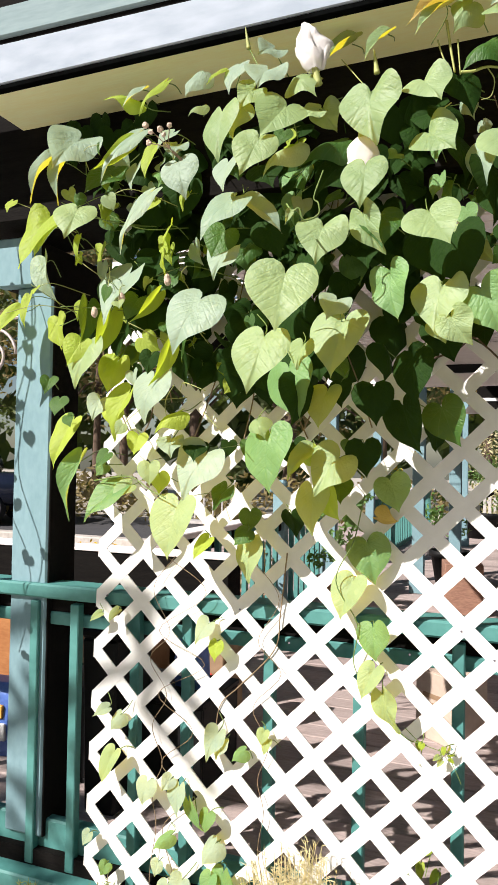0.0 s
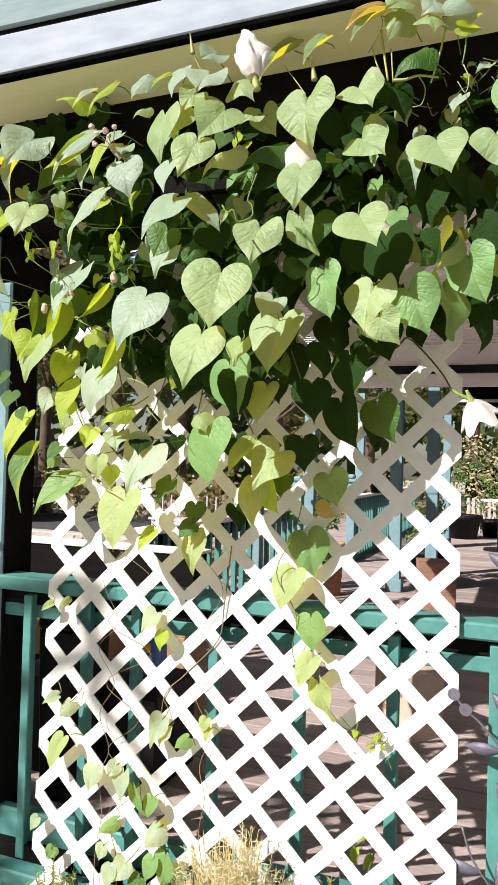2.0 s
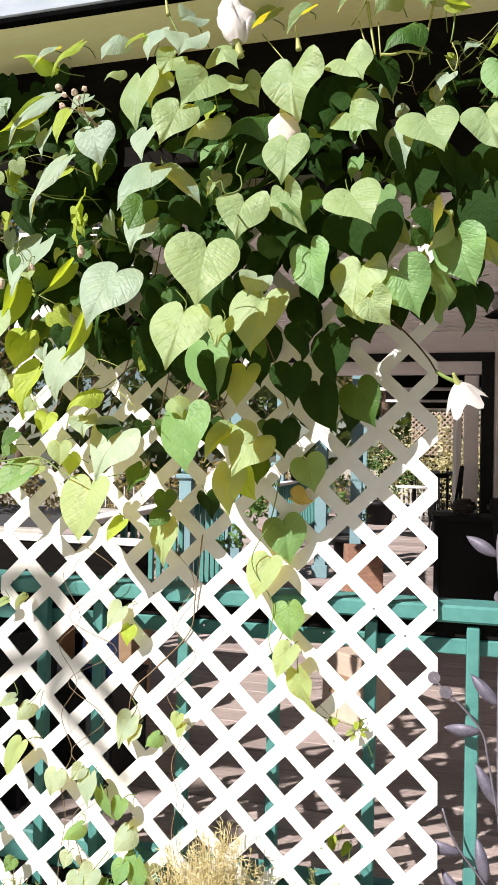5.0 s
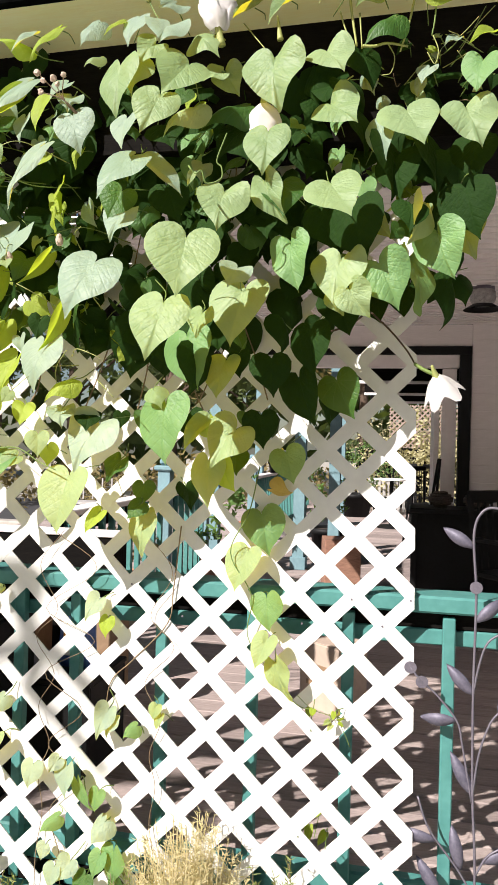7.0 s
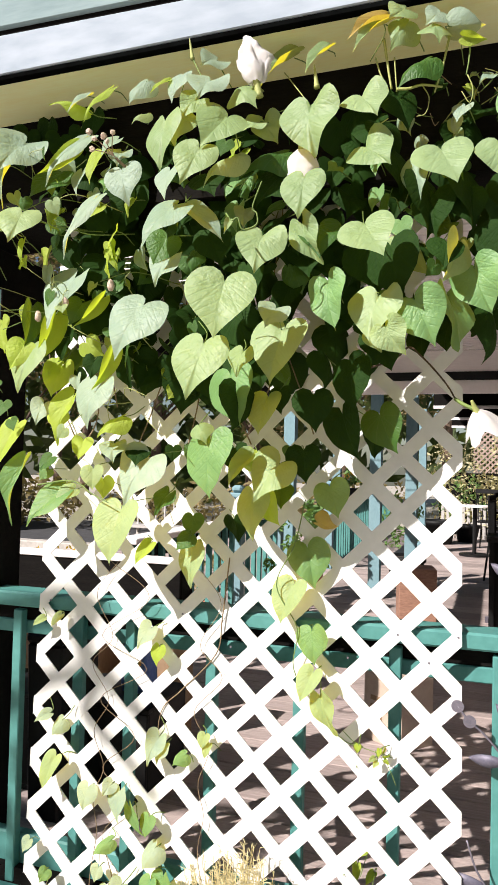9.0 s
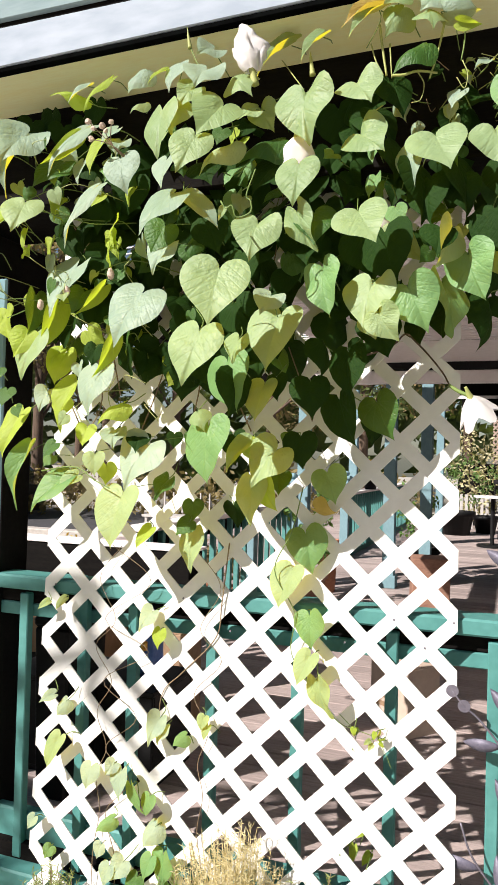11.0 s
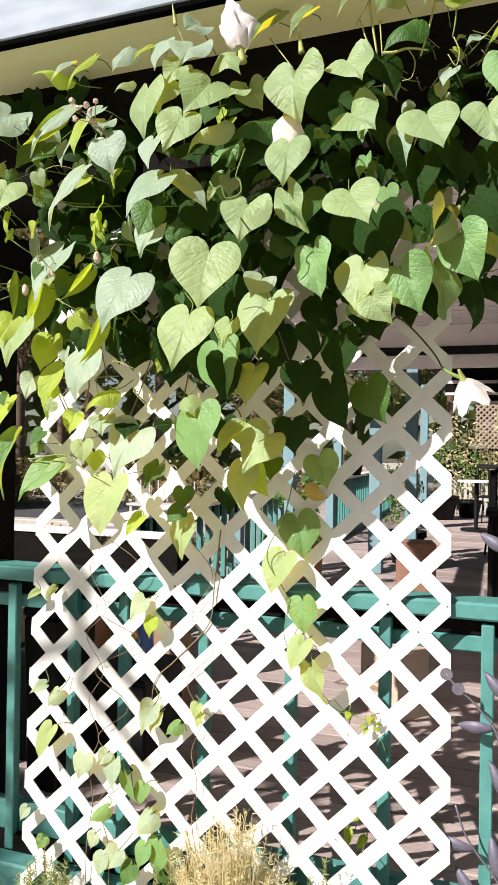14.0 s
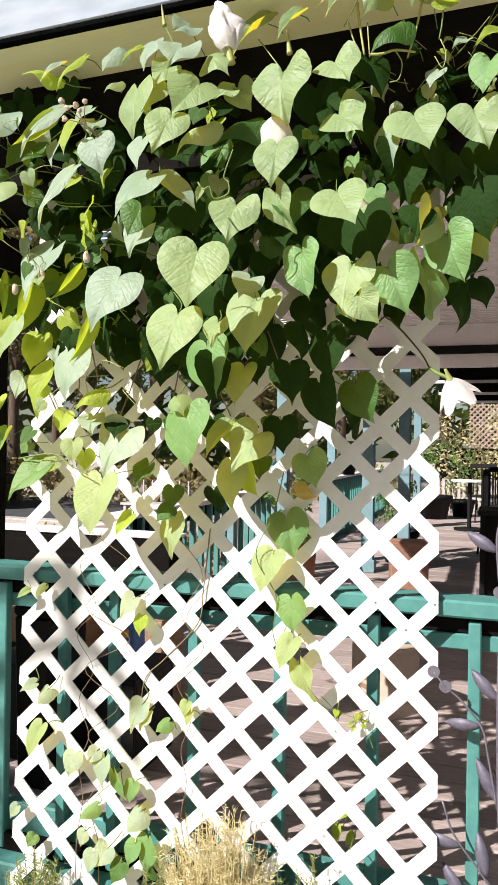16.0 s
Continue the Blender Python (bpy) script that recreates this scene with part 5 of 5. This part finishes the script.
# tendrils
runner([(-0.214, -0.036, 0.828), (-0.175, -0.038, 0.797), (-0.137, -0.038, 0.786), (-0.110, -0.039, 0.778), (-0.086, -0.042, 0.740), (-0.073, -0.044, 0.711)], 0.0011, STEM)
runner([(-0.42, -0.44, 2.07), (-0.40, -0.46, 2.045), (-0.385, -0.46, 2.05), (-0.375, -0.455, 2.025), (-0.345, -0.45, 2.035), (-0.345, -0.45, 2.06), (-0.355, -0.45, 2.075), (-0.335, -0.45, 2.13)], 0.0022, STEM, "curled pale tendril")
leaf("p", -0.405, -0.46, 2.045, 80, 20, 20, 0.034, 2, 0.55, False)
tops = random.Random(14)
# shoots under the eave
runner([(-0.101, -0.279, 2.505), (-0.092, -0.282, 2.445), (-0.081, -0.286, 2.380)], 0.0036, TWIG)
runner([(0.047, -0.277, 2.494), (0.032, -0.278, 2.420), (0.015, -0.278, 2.363)], 0.003, TWIG)
runner([(-0.068, -0.285, 2.379), (-0.042, -0.282, 2.378), (-0.012, -0.280, 2.383), (0.032, -0.278, 2.373)], 0.0036, TWIG)
runner([(-0.076, -0.281, 2.456), (-0.069, -0.285, 2.373)], 0.002, TWIG)
runner([(0.092, -0.275, 2.487), (0.089, -0.276, 2.431), (0.083, -0.276, 2.394)], 0.0022, STEM)
runner([(-0.362, -0.202, 2.505), (-0.321, -0.238, 2.443), (-0.281, -0.275, 2.383)], 0.0015, TWIG)
runner([(-0.560, -0.328, 2.504), (-0.540, -0.339, 2.466), (-0.518, -0.352, 2.426)], 0.002, STEM)
runner([(-0.012, -0.280, 2.382), (0.003, -0.279, 2.352), (-0.004, -0.278, 2.318), (-0.024, -0.280, 2.312)], 0.0014, TWIG)
runner([(-0.120, -0.280, 2.464), (-0.107, -0.285, 2.420), (-0.088, -0.287, 2.382)], 0.002, TWIG)
runner([(0.086, -0.276, 2.394), (0.098, -0.275, 2.361), (0.091, -0.275, 2.331), (0.074, -0.276, 2.358)], 0.0014, TWIG)
runner([(-0.087, -0.286, 2.313), (-0.110, -0.287, 2.296), (-0.122, -0.288, 2.265)], 0.0015, TWIG)
for k in range(8):
    x, z = tops.uniform(-1.15, -0.8), tops.uniform(1.75, 2.35)
    runner([(x + 0.12, -0.08, z + 0.02), (x + 0.04, -0.2, z + tops.uniform(-0.02, 0.03)), (x - 0.03, -0.26, z + tops.uniform(-0.05, 0.05))], 0.0017, STEM)


def bloom(name, m, length, width, open_, label, seed, crumple=0.0, points=5, cone=0.0):
    """A drooping trumpet flower: tube, five-pointed petal skirt, green calyx and stalk."""
    rnd = random.Random(seed)
    fl = part(name, bmesh.new(), PETAL, vine, label)
    fl.matrix_basis = m
    bm = bmesh.new()
    uvl = bm.loops.layers.uv.new("UVMap")
    rings, n = 9, 30
    grid = []
    for i in range(rings):
        t = i / (rings - 1)
        ring = []
        for k in range(n):
            a = 2 * math.pi * k / n
            star = 0.5 + 0.5 * math.cos(points * a)
            belly = min(1.0, t / 0.45)
            r = width * (0.09 + (0.20 + 0.35 * open_) * math.sin(belly * 1.571) + open_ * 0.45 * max(0, t - 0.35) ** 1.4 * (0.7 + 0.6 * star)) * (1 + 0.06 * t * math.sin(7 * a + seed))
            r = (1 - cone) * r + cone * width * (0.10 + 0.52 * t**0.85 * (0.72 + 0.5 * star))
            z = -length * (t + 0.42 * (star - 0.5) * t**4) + rnd.uniform(-1, 1) * 0.015 * length * t
            q = Vector((r * math.cos(a), r * math.sin(a) * 0.75, z))
            ring.append(bm.verts.new(q + noise.noise_vector(q * 45 + Vector((seed, 0, 0))) * crumple * t))
        grid.append(ring)
    for i in range(rings - 1):
        for k in range(n):
            f = bm.faces.new((grid[i][k], grid[i][(k + 1) % n], grid[i + 1][(k + 1) % n], grid[i + 1][k]))
            for lp in f.loops:
                lp[uvl].uv = (0.3, 0.5)
    old = fl.data
    fl.data = finish("petals", bm, PETAL, True)
    bpy.data.meshes.remove(old)
    cx = bmesh.new()
    tube(cx, curve_through([(0, 0, length * -0.16), (0, 0, length * 0.0), (0, 0, length * 0.2), (0, 0, length * 0.45)], 4), width * 0.13, 10, 0.3)
    part("calyx", cx, TWIG, fl, "yellow-green calyx", True)
    return fl


bloom("hanging_flower", pose(0.112, -0.20, 1.648, 14, -30, 20), 0.058, 0.078, 0.6, "drooping white trumpet flower", 1, 0.002, 5, 0.85)
bloom("open_flower", pose(-0.288, -0.300, 2.261, 16, -4, 8), 0.066, 0.078, 0.45, "white flower half hidden by leaves", 3, 0.006)
bloom("white_flower", pose(-0.10, -0.22, 2.08, 60, 0, 10), 0.05, 0.07, 0.6, "white flower deep among the leaves", 4)
runner([(0.064, -0.19, 1.676), (0.085, -0.195, 1.662), (0.110, -0.20, 1.650)], 0.0042, STEM, "yellow-green flower stalk", 1.2)
runner([(-0.161, -0.05, 1.771), (-0.119, -0.05, 1.784), (-0.085, -0.05, 1.80), (-0.05, -0.11, 1.813), (-0.018, -0.14, 1.785), (0.014, -0.16, 1.75), (0.047, -0.17, 1.708), (0.066, -0.185, 1.674)], 0.0028, STALK, "brown curved flower stalk")


def wilted_bloom(m, height, width, seed):
    """A spent flower: a crumpled, pointed bag of petals standing on its calyx."""
    fl = part("wilted_flower", bmesh.new(), PETAL, vine, "wilted white flower under the eave")
    fl.matrix_basis = m
    bm = bmesh.new()
    uvl = bm.loops.layers.uv.new("UVMap")
    rings, n, grid = 14, 26, []
    for i in range(rings):
        t = i / (rings - 1)
        r = width * (0.10 + 0.9 * math.sin(math.pi * min(1, 0.12 + 0.80 * t)) ** 1.2 * (1 - 0.72 * t)) if t < 0.98 else width * 0.06
        ring = []
        for k in range(n):
            a = 2 * math.pi * k / n
            pleat = 1 + 0.22 * math.sin(5 * a + 2.2 * t + seed) + 0.10 * math.sin(11 * a - 3 * t)
            q = Vector((r * pleat * math.cos(a) + 0.10 * width * math.sin(4 * t), 0.7 * r * pleat * math.sin(a), height * t))
            ring.append(bm.verts.new(q + noise.noise_vector(q * 38 + Vector((seed, 0, 0))) * 0.013))
        grid.append(ring)
    for lo, hi in zip(grid, grid[1:]):
        for k in range(n):
            bm.faces.new((lo[k], lo[(k + 1) % n], hi[(k + 1) % n], hi[k]))
    bm.faces.new(grid[-1])
    for f in bm.faces:
        for lp in f.loops:
            lp[uvl].uv = (0.3, 0.5)
    old = fl.data
    fl.data = finish("petals", bm, PETAL, True)
    bpy.data.meshes.remove(old)
    part("calyx", tube(bmesh.new(), curve_through([(0, 0, -0.035), (0, 0, -0.01), (0, 0, 0.02)], 4), 0.009, 9, 0.8), TWIG, fl, "yellow-green calyx", True)


wilted_bloom(pose(-0.383, -0.360, 2.401, 0, -14, 10), 0.112, 0.048, 2)


def bud(x, y, z, lean, length, r):
    """A closed pointed flower bud."""
    pts = [(0, 0, 0), (0, 0, length * 0.3), (0, 0, length * 0.7), (0, 0, length)]
    ob = part("flower_bud", tube(bmesh.new(), curve_through(pts, 4), r, 8, 0.15), TWIG, vine, "pointed yellow-green flower bud", True)
    ob.matrix_basis = pose(x, y, z, 0, lean, 0)


bud(-0.560, -0.330, 2.501, -10, 0.055, 0.006)
bud(-0.253, -0.300, 2.401, -8, 0.058, 0.0075)

# dried seed heads
for q in ((-0.80, 2.32), (-0.76, 2.305), (-0.735, 2.31), (-0.79, 2.275)):
    runner([(-0.70, -0.33, 2.22), (-0.74, -0.38, 2.26), (q[0], -0.40, q[1])], 0.0016, VINE)
DRY = material("dried_flower_heads", (0.42, 0.30, 0.22), (0.72, 0.58, 0.48), 0.8, 60, bump=0.6)
for x, z, s in ((-0.80, 2.32, 0.016), (-0.785, 2.30, 0.014), (-0.76, 2.305, 0.017), (-0.79, 2.275, 0.015), (-0.75, 2.29, 0.013), (-0.735, 2.31, 0.014)):
    bm = bmesh.new()
    bmesh.ops.create_icosphere(bm, subdivisions=2, radius=s * 0.45)
    for v in bm.verts:
        v.co *= rr.uniform(0.75, 1.25)
    part("seed_head", bm, DRY, vine, "dried brown seed head").location = (x, -0.40, z)
for x, y, z in ((-0.79, -0.29, 1.965), (-0.93, -0.28, 1.93), (-1.02, -0.27, 1.90)):
    bm = bmesh.new()
    bmesh.ops.create_icosphere(bm, subdivisions=2, radius=0.009)
    for v in bm.verts:
        v.co.z *= 1.7
        v.co *= rr.uniform(0.85, 1.15)
    part("bud", bm, DRY, vine, "papery pale bud").location = (x, y, z)
for k in range(46):
    x, z = fill.uniform(-1.12, -0.45), fill.uniform(1.7, 2.38)
    leaf(fill.choice("gyydd"), x, -fill.uniform(0.03, 0.17), z, 90 + fill.uniform(-50, 10), fill.uniform(-40, 40), fill.uniform(-50, 60), fill.uniform(0.04, 0.08))
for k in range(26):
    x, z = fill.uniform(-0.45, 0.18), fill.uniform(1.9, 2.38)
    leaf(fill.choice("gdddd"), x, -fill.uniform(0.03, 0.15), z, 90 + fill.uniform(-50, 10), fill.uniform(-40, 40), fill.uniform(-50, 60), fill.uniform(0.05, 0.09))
# half-lit leaves between the large ones
mid = random.Random(63)
for k in range(38):
    x, z = mid.uniform(-0.88, 0.14), mid.uniform(1.80, 2.40)
    if (x > -0.1 and z < 1.9) or (-0.55 < x < -0.15 and 1.82 < z < 2.14):
        continue
    leaf(mid.choice("gggmmpb"), x, -mid.uniform(0.12, 0.27), z, 90 + mid.uniform(-55, 5), mid.uniform(-45, 45), mid.uniform(-60, 40), mid.uniform(0.045, 0.085), None, mid.uniform(0.6, 1.0))
# tangle of small leaves and shoots in the corner under the eave
for k in range(16):
    x, z = mid.uniform(0.0, 0.24), mid.uniform(2.30, 2.47)
    leaf(mid.choice("gdbpyd"), x, -mid.uniform(0.10, 0.24), z, 90 + mid.uniform(-55, 10), mid.uniform(-45, 45), mid.uniform(-60, 50), mid.uniform(0.025, 0.05), None, mid.uniform(0.5, 1.0))
for k in range(14):
    x, z = mid.uniform(0.0, 0.24), mid.uniform(2.30, 2.46)
    dx, dz = mid.uniform(-0.09, 0.09), mid.uniform(-0.07, 0.07)
    runner([(x, -0.14, z), (x + dx * 0.5, -0.17, z + dz * 0.5 + mid.uniform(-0.02, 0.02)), (x + dx, -0.20, z + dz)], 0.0012, mid.choice((TWIG, STEM, VINE)))
edge = random.Random(52)
for k in range(34):
    z = edge.uniform(1.62, 2.28)
    x = -0.93 + edge.uniform(-0.24, 0.16) - 0.05 * (z < 1.8)
    leaf(edge.choice("yyygpbbgg"), x, -edge.uniform(0.12, 0.24), z, 90 + edge.uniform(-45, 0), edge.uniform(-30, 30), edge.uniform(-50, 25), edge.uniform(0.04, 0.085), None, edge.uniform(0.6, 1.0))
# dark leaf shapes before the soffit, shade put into their colour
for k in range(6):
    leaf("d", -1.22 + 0.055 * k, -0.12 - 0.02 * (k % 2), 2.45 + 0.03 * (k % 3), 95, fill.uniform(-15, 15), fill.uniform(-10, 40), 0.085)
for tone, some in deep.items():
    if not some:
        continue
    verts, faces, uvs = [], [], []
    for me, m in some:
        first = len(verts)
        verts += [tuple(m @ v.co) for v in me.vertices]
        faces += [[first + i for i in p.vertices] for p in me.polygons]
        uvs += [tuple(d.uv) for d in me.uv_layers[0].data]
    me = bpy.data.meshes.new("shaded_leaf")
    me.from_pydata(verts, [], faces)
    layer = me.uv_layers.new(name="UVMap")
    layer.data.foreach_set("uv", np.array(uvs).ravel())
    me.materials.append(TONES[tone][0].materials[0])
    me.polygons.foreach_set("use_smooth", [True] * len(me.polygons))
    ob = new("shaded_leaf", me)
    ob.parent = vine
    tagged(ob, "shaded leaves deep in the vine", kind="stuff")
part("leaf_stalk", stalks, STEM, vine, "thin green leaf stalks", True)["kind"] = "stuff"

# ---- metal garden plant ----
BLADE = material("violet_grey_metal_blade", (0.085, 0.08, 0.115), (0.15, 0.14, 0.185), 0.55, 25, bump=0.1, metal=0.3)
sculpt = thing("metal_garden_ornament", "grey metal garden ornament of leafy stems with discs", "ornament", pose(0.24, -0.03, 0.0))


def metal_leaf(bx, bz, tx, tz, width, turn=0.25):
    """A folded metal blade from its base to its tip."""
    bm = bmesh.new()
    a, b = Vector((bx, 0, bz)), Vector((tx, 0.02, tz))
    d = b - a
    n = Vector((-d.z, 0, d.x)).normalized()
    left, mid, right = [], [], []
    for k in range(9):
        t = k / 8
        w = width * math.sin(math.pi * min(1, t * 0.95 + 0.05)) ** 0.8
        c = a + d * t + Vector((0, -0.012 * math.sin(math.pi * t), 0))
        left.append(bm.verts.new(c + n * w + Vector((0, turn * w, 0))))
        mid.append(bm.verts.new(c))
        right.append(bm.verts.new(c - n * w + Vector((0, turn * w, 0))))
    for k in range(8):
        bm.faces.new((left[k], left[k + 1], mid[k + 1], mid[k]))
        bm.faces.new((mid[k], mid[k + 1], right[k + 1], right[k]))
    got = bmesh.ops.extrude_face_region(bm, geom=bm.faces[:])
    bmesh.ops.translate(bm, vec=(0, 0.0015, 0), verts=[g for g in got["geom"] if isinstance(g, bmesh.types.BMVert)])
    part("metal_leaf", bm, BLADE, sculpt, "folded grey metal leaf", True)


def metal_stem(points, r=0.0028):
    part("metal_stem", tube(bmesh.new(), curve_through([(x - 0.24, y, z) for x, y, z in points], 5), r, 7), IRON, sculpt, "", True)


metal_stem([(0.245, 0, 0.0), (0.242, 0, 0.42), (0.232, 0, 0.62), (0.228, 0, 0.87), (0.23, 0, 1.05), (0.229, 0, 1.14), (0.221, 0, 1.27), (0.24, 0, 1.325), (0.275, 0, 1.335), (0.31, 0.0, 1.31)], 0.0034)
metal_stem([(0.23, 0, 0.60), (0.205, 0, 0.74), (0.19, 0, 0.80), (0.14, 0, 0.86), (0.103, -0.005, 0.891), (0.074, -0.005, 0.925)])
metal_stem([(0.232, 0, 0.62), (0.245, 0, 0.72), (0.27, 0.0, 0.80), (0.30, 0, 0.84)])
metal_stem([(0.228, 0, 0.87), (0.24, 0, 0.94), (0.26, 0, 1.0), (0.30, 0, 1.03)])
metal_stem([(0.243, 0, 0.36), (0.20, 0, 0.43), (0.144, 0, 0.50), (0.12, 0, 0.54), (0.10, 0, 0.60)])
metal_stem([(0.243, 0, 0.42), (0.27, 0, 0.47), (0.31, 0, 0.50)])
for a in ((0.222, 1.235, 0.147, 1.28), (0.23, 1.05, 0.30, 1.11), (0.228, 0.868, 0.163, 0.935), (0.188, 0.80, 0.100, 0.795), (0.230, 0.62, 0.178, 0.715),
          (0.146, 0.495, 0.045, 0.505), (0.207, 0.43, 0.185, 0.53), (0.29, 0.83, 0.33, 0.92), (0.26, 0.455, 0.34, 0.49), (0.16, 0.36, 0.10, 0.44)):
    metal_leaf(a[0] - 0.24, a[1], a[2] - 0.24, a[3], 0.016)
for x, z, r in ((0.229, 1.136, 0.0155), (0.074, 0.925, 0.0155), (0.103, 0.891, 0.0155), (0.31, 1.03, 0.0155)):
    bm = bmesh.new()
    disc(bm, (x - 0.24, -0.006, z), r, 0.002, 22, Matrix.Rotation(radians(90), 4, "X"))
    part("disc", bm, IRON, sculpt, "thin round metal disc")

# ---- shrubs at the foot of the lattice ----
STRAW = leaf_material("straw_yellow_sprigs", (0.52, 0.45, 0.24), (0.68, 0.62, 0.40), (0.80, 0.68, 0.25), 0.3, 0.7)
HERB = leaf_material("green_herb_sprigs", (0.16, 0.22, 0.06), (0.32, 0.36, 0.12), (0.35, 0.42, 0.06), 0.3, 0.6)


def herb(name, label, x, y, top, spread, twigs, mat, seed, needle=0.020):
    """A shrub of upright twigs set with fine needles."""
    rnd = random.Random(seed)
    h = thing(name, label, "shrub", pose(x, y, 0), "shrubs under the lattice")
    wood = bmesh.new()
    green = bmesh.new()
    uvl = green.loops.layers.uv.new("UVMap")
    for _ in range(twigs):
        a, r = rnd.uniform(0, 6.28), spread * math.sqrt(rnd.random())
        tip = Vector((math.cos(a) * r, math.sin(a) * r * 0.6, top * rnd.uniform(0.62, 1.0) * (1 - 0.28 * (r / spread) ** 2)))
        root = Vector((tip.x * 0.35, tip.y * 0.35, 0.0))
        pts = curve_through([root, root.lerp(tip, 0.5) + Vector((rnd.uniform(-0.02, 0.02), rnd.uniform(-0.02, 0.02), 0.03)), tip], 4)
        tube(wood, pts, 0.0016, 4, 0.5)
        for k in range(34):
            f = rnd.uniform(0.45, 1.0)
            c = root.lerp(tip, f) + Vector((0, 0, 0.03 * math.sin(math.pi * f)))
            d = Vector((rnd.gauss(0, 1), rnd.gauss(0, 1), rnd.uniform(0.1, 1.4))).normalized() * needle * rnd.uniform(0.6, 1.4)
            s = d.orthogonal().normalized() * needle * 0.05
            q = green.faces.new([green.verts.new(p) for p in (c - s, c + d * 0.5 - s, c + d, c + d * 0.5 + s, c + s)])
            for lp in q.loops:
                lp[uvl].uv = (0.3, 0.4)
    part("twig", wood, STRAW if mat is STRAW else VINE, h, "thin brown twigs")["kind"] = "stuff"
    me = bpy.data.meshes.new("needle")
    green.to_mesh(me)
    green.free()
    me.materials.append(mat)
    n = new("needle", me)
    n.parent = h
    tagged(n, "fine sprig needles", kind="stuff")
    return h


herb("straw_shrub", "straw-yellow dry feathery shrub before the lattice", -0.47, -0.13, 0.56, 0.17, 250, STRAW, 1, 0.017)
herb("herb_shrub", "yellow-green feathery herb before the lattice", -0.20, -0.12, 0.47, 0.10, 34, HERB, 2)
herb("herb_shrub", "green feathery herb by the lattice foot", -0.62, -0.12, 0.43, 0.08, 30, HERB, 3)
herb("herb_shrub", "green feathery herb by the lattice corner", -1.02, -0.13, 0.34, 0.10, 44, HERB, 4)
herb("herb_shrub", "thin yellow-green sprigs before the lattice", -0.31, -0.12, 0.42, 0.07, 26, HERB, 7)
herb("herb_shrub", "low green sprigs among straw stalks", -0.08, -0.12, 0.40, 0.08, 24, HERB, 8)
herb("herb_shrub", "small green sprig at the panel's edge", 0.02, -0.1, 0.43, 0.05, 12, HERB, 5)
herb("herb_shrub", "low green sprigs by the porch post", -1.32, -0.12, 0.27, 0.09, 24, HERB, 6)

# scrolled bracket on the post
br = thing("scroll_bracket", "pale curled iron bracket fixed to the porch post", "bracket", pose(-1.60, 0.16, 1.87))
part("scroll", tube(bmesh.new(), [(-0.13 + (0.105 - 0.0022 * k) * math.cos(0.25 * k), 0, (0.105 - 0.0022 * k) * math.sin(0.25 * k)) for k in range(40)], 0.006, 7), PINKIRON, br, "", True)
part("arm", tube(bmesh.new(), [(0.03, 0, 0.13), (-0.4, 0, 0.125)], 0.006, 7), PINKIRON, br)
part("plate", one_box(0.020, 0.0265, -0.03, 0.03, -0.12, 0.17), PINKIRON, br)
# nails in the lattice
nail = bmesh.new()
disc(nail, (0, 0, 0), 0.0028, 0.003, 10, Matrix.Rotation(radians(90), 4, "X"))
nail_mesh = finish("nail", nail, IRON)
for x, z in ((0.072, 1.085), (-0.30, 1.083), (-0.08, 1.08), (-0.69, 1.09), (-0.95, 1.085), (-1.13, 1.10), (-0.21, 1.01), (-0.54, 1.01), (0.0, 1.015)):
    n = new("nail", nail_mesh)
    n.parent, n.location = lattice, (x, -0.0005, z)


# bare limbs of a yard tree whose soft shade falls on the lattice's lower corner
limb_tree = thing("tree", "thin-crowned yard tree leaning towards the porch", "tree", pose(-6.3, -5.0, 0), "trees of the yard")
part("trunk", tube(bmesh.new(), curve_through([(0, 0, -0.1), (0.2, 0.1, 1.8), (0.35, 0.2, 4.0), (0.4, 0.3, 6.0)]), 0.16, 10, 0.4), BARK, limb_tree, "rough brown trunk", True)
for pts, thick in (([(0.38, 0.28, 5.25), (2.315, 1.12, 4.78), (2.455, 1.17, 4.59), (2.665, 1.22, 4.40), (2.815, 1.26, 4.25)], 0.040),
                   ([(0.38, 0.28, 4.75), (2.365, 1.14, 4.52), (2.515, 1.19, 4.36), (2.675, 1.22, 4.23), (2.805, 1.245, 4.10)], 0.030),
                   ([(0.34, 0.22, 4.3), (1.2, 0.9, 4.45), (1.75, 1.15, 4.25), (2.1, 1.2, 3.95)], 0.022),
                   ([(0.32, 0.20, 3.8), (1.3, 1.0, 4.05), (1.8, 1.2, 3.9), (2.35, 1.2, 3.75)], 0.018)):
    part("limb", tube(bmesh.new(), curve_through(pts), thick, 8, 0.6), BARK, limb_tree, "", True)
air = random.Random(90)
verts, faces = [], []
for k in range(150):
    u = air.random()
    c = Vector((1.25 + 1.0 * u + (0.4 if k % 9 == 0 else 0.0), air.uniform(0.95, 1.4), air.uniform(3.72, 4.62 - 0.25 * u)))
    m = pose(*c, air.uniform(0, 180), air.uniform(-50, 50), air.uniform(0, 360)) @ Matrix.Scale(air.uniform(0.045, 0.075), 4)
    first = len(verts)
    verts += [tuple(m @ Vector(p)) for p in ((-1, 0, 0), (-0.35, 0.42, 0.1), (0.4, 0.36, 0.1), (1.1, 0, -0.1), (0.4, -0.36, 0.1), (-0.35, -0.42, 0.1))]
    faces += [(first, first + 1, first + 2, first + 3), (first, first + 3, first + 4, first + 5)]
me = bpy.data.meshes.new("crown")
me.from_pydata(verts, [], faces)
me.uv_layers.new(name="UVMap")
me.materials.append(LEAF_FAR)
crown = new("crown", me)
crown.parent = limb_tree
tagged(crown, "sparse green leaves on the limbs", kind="stuff")
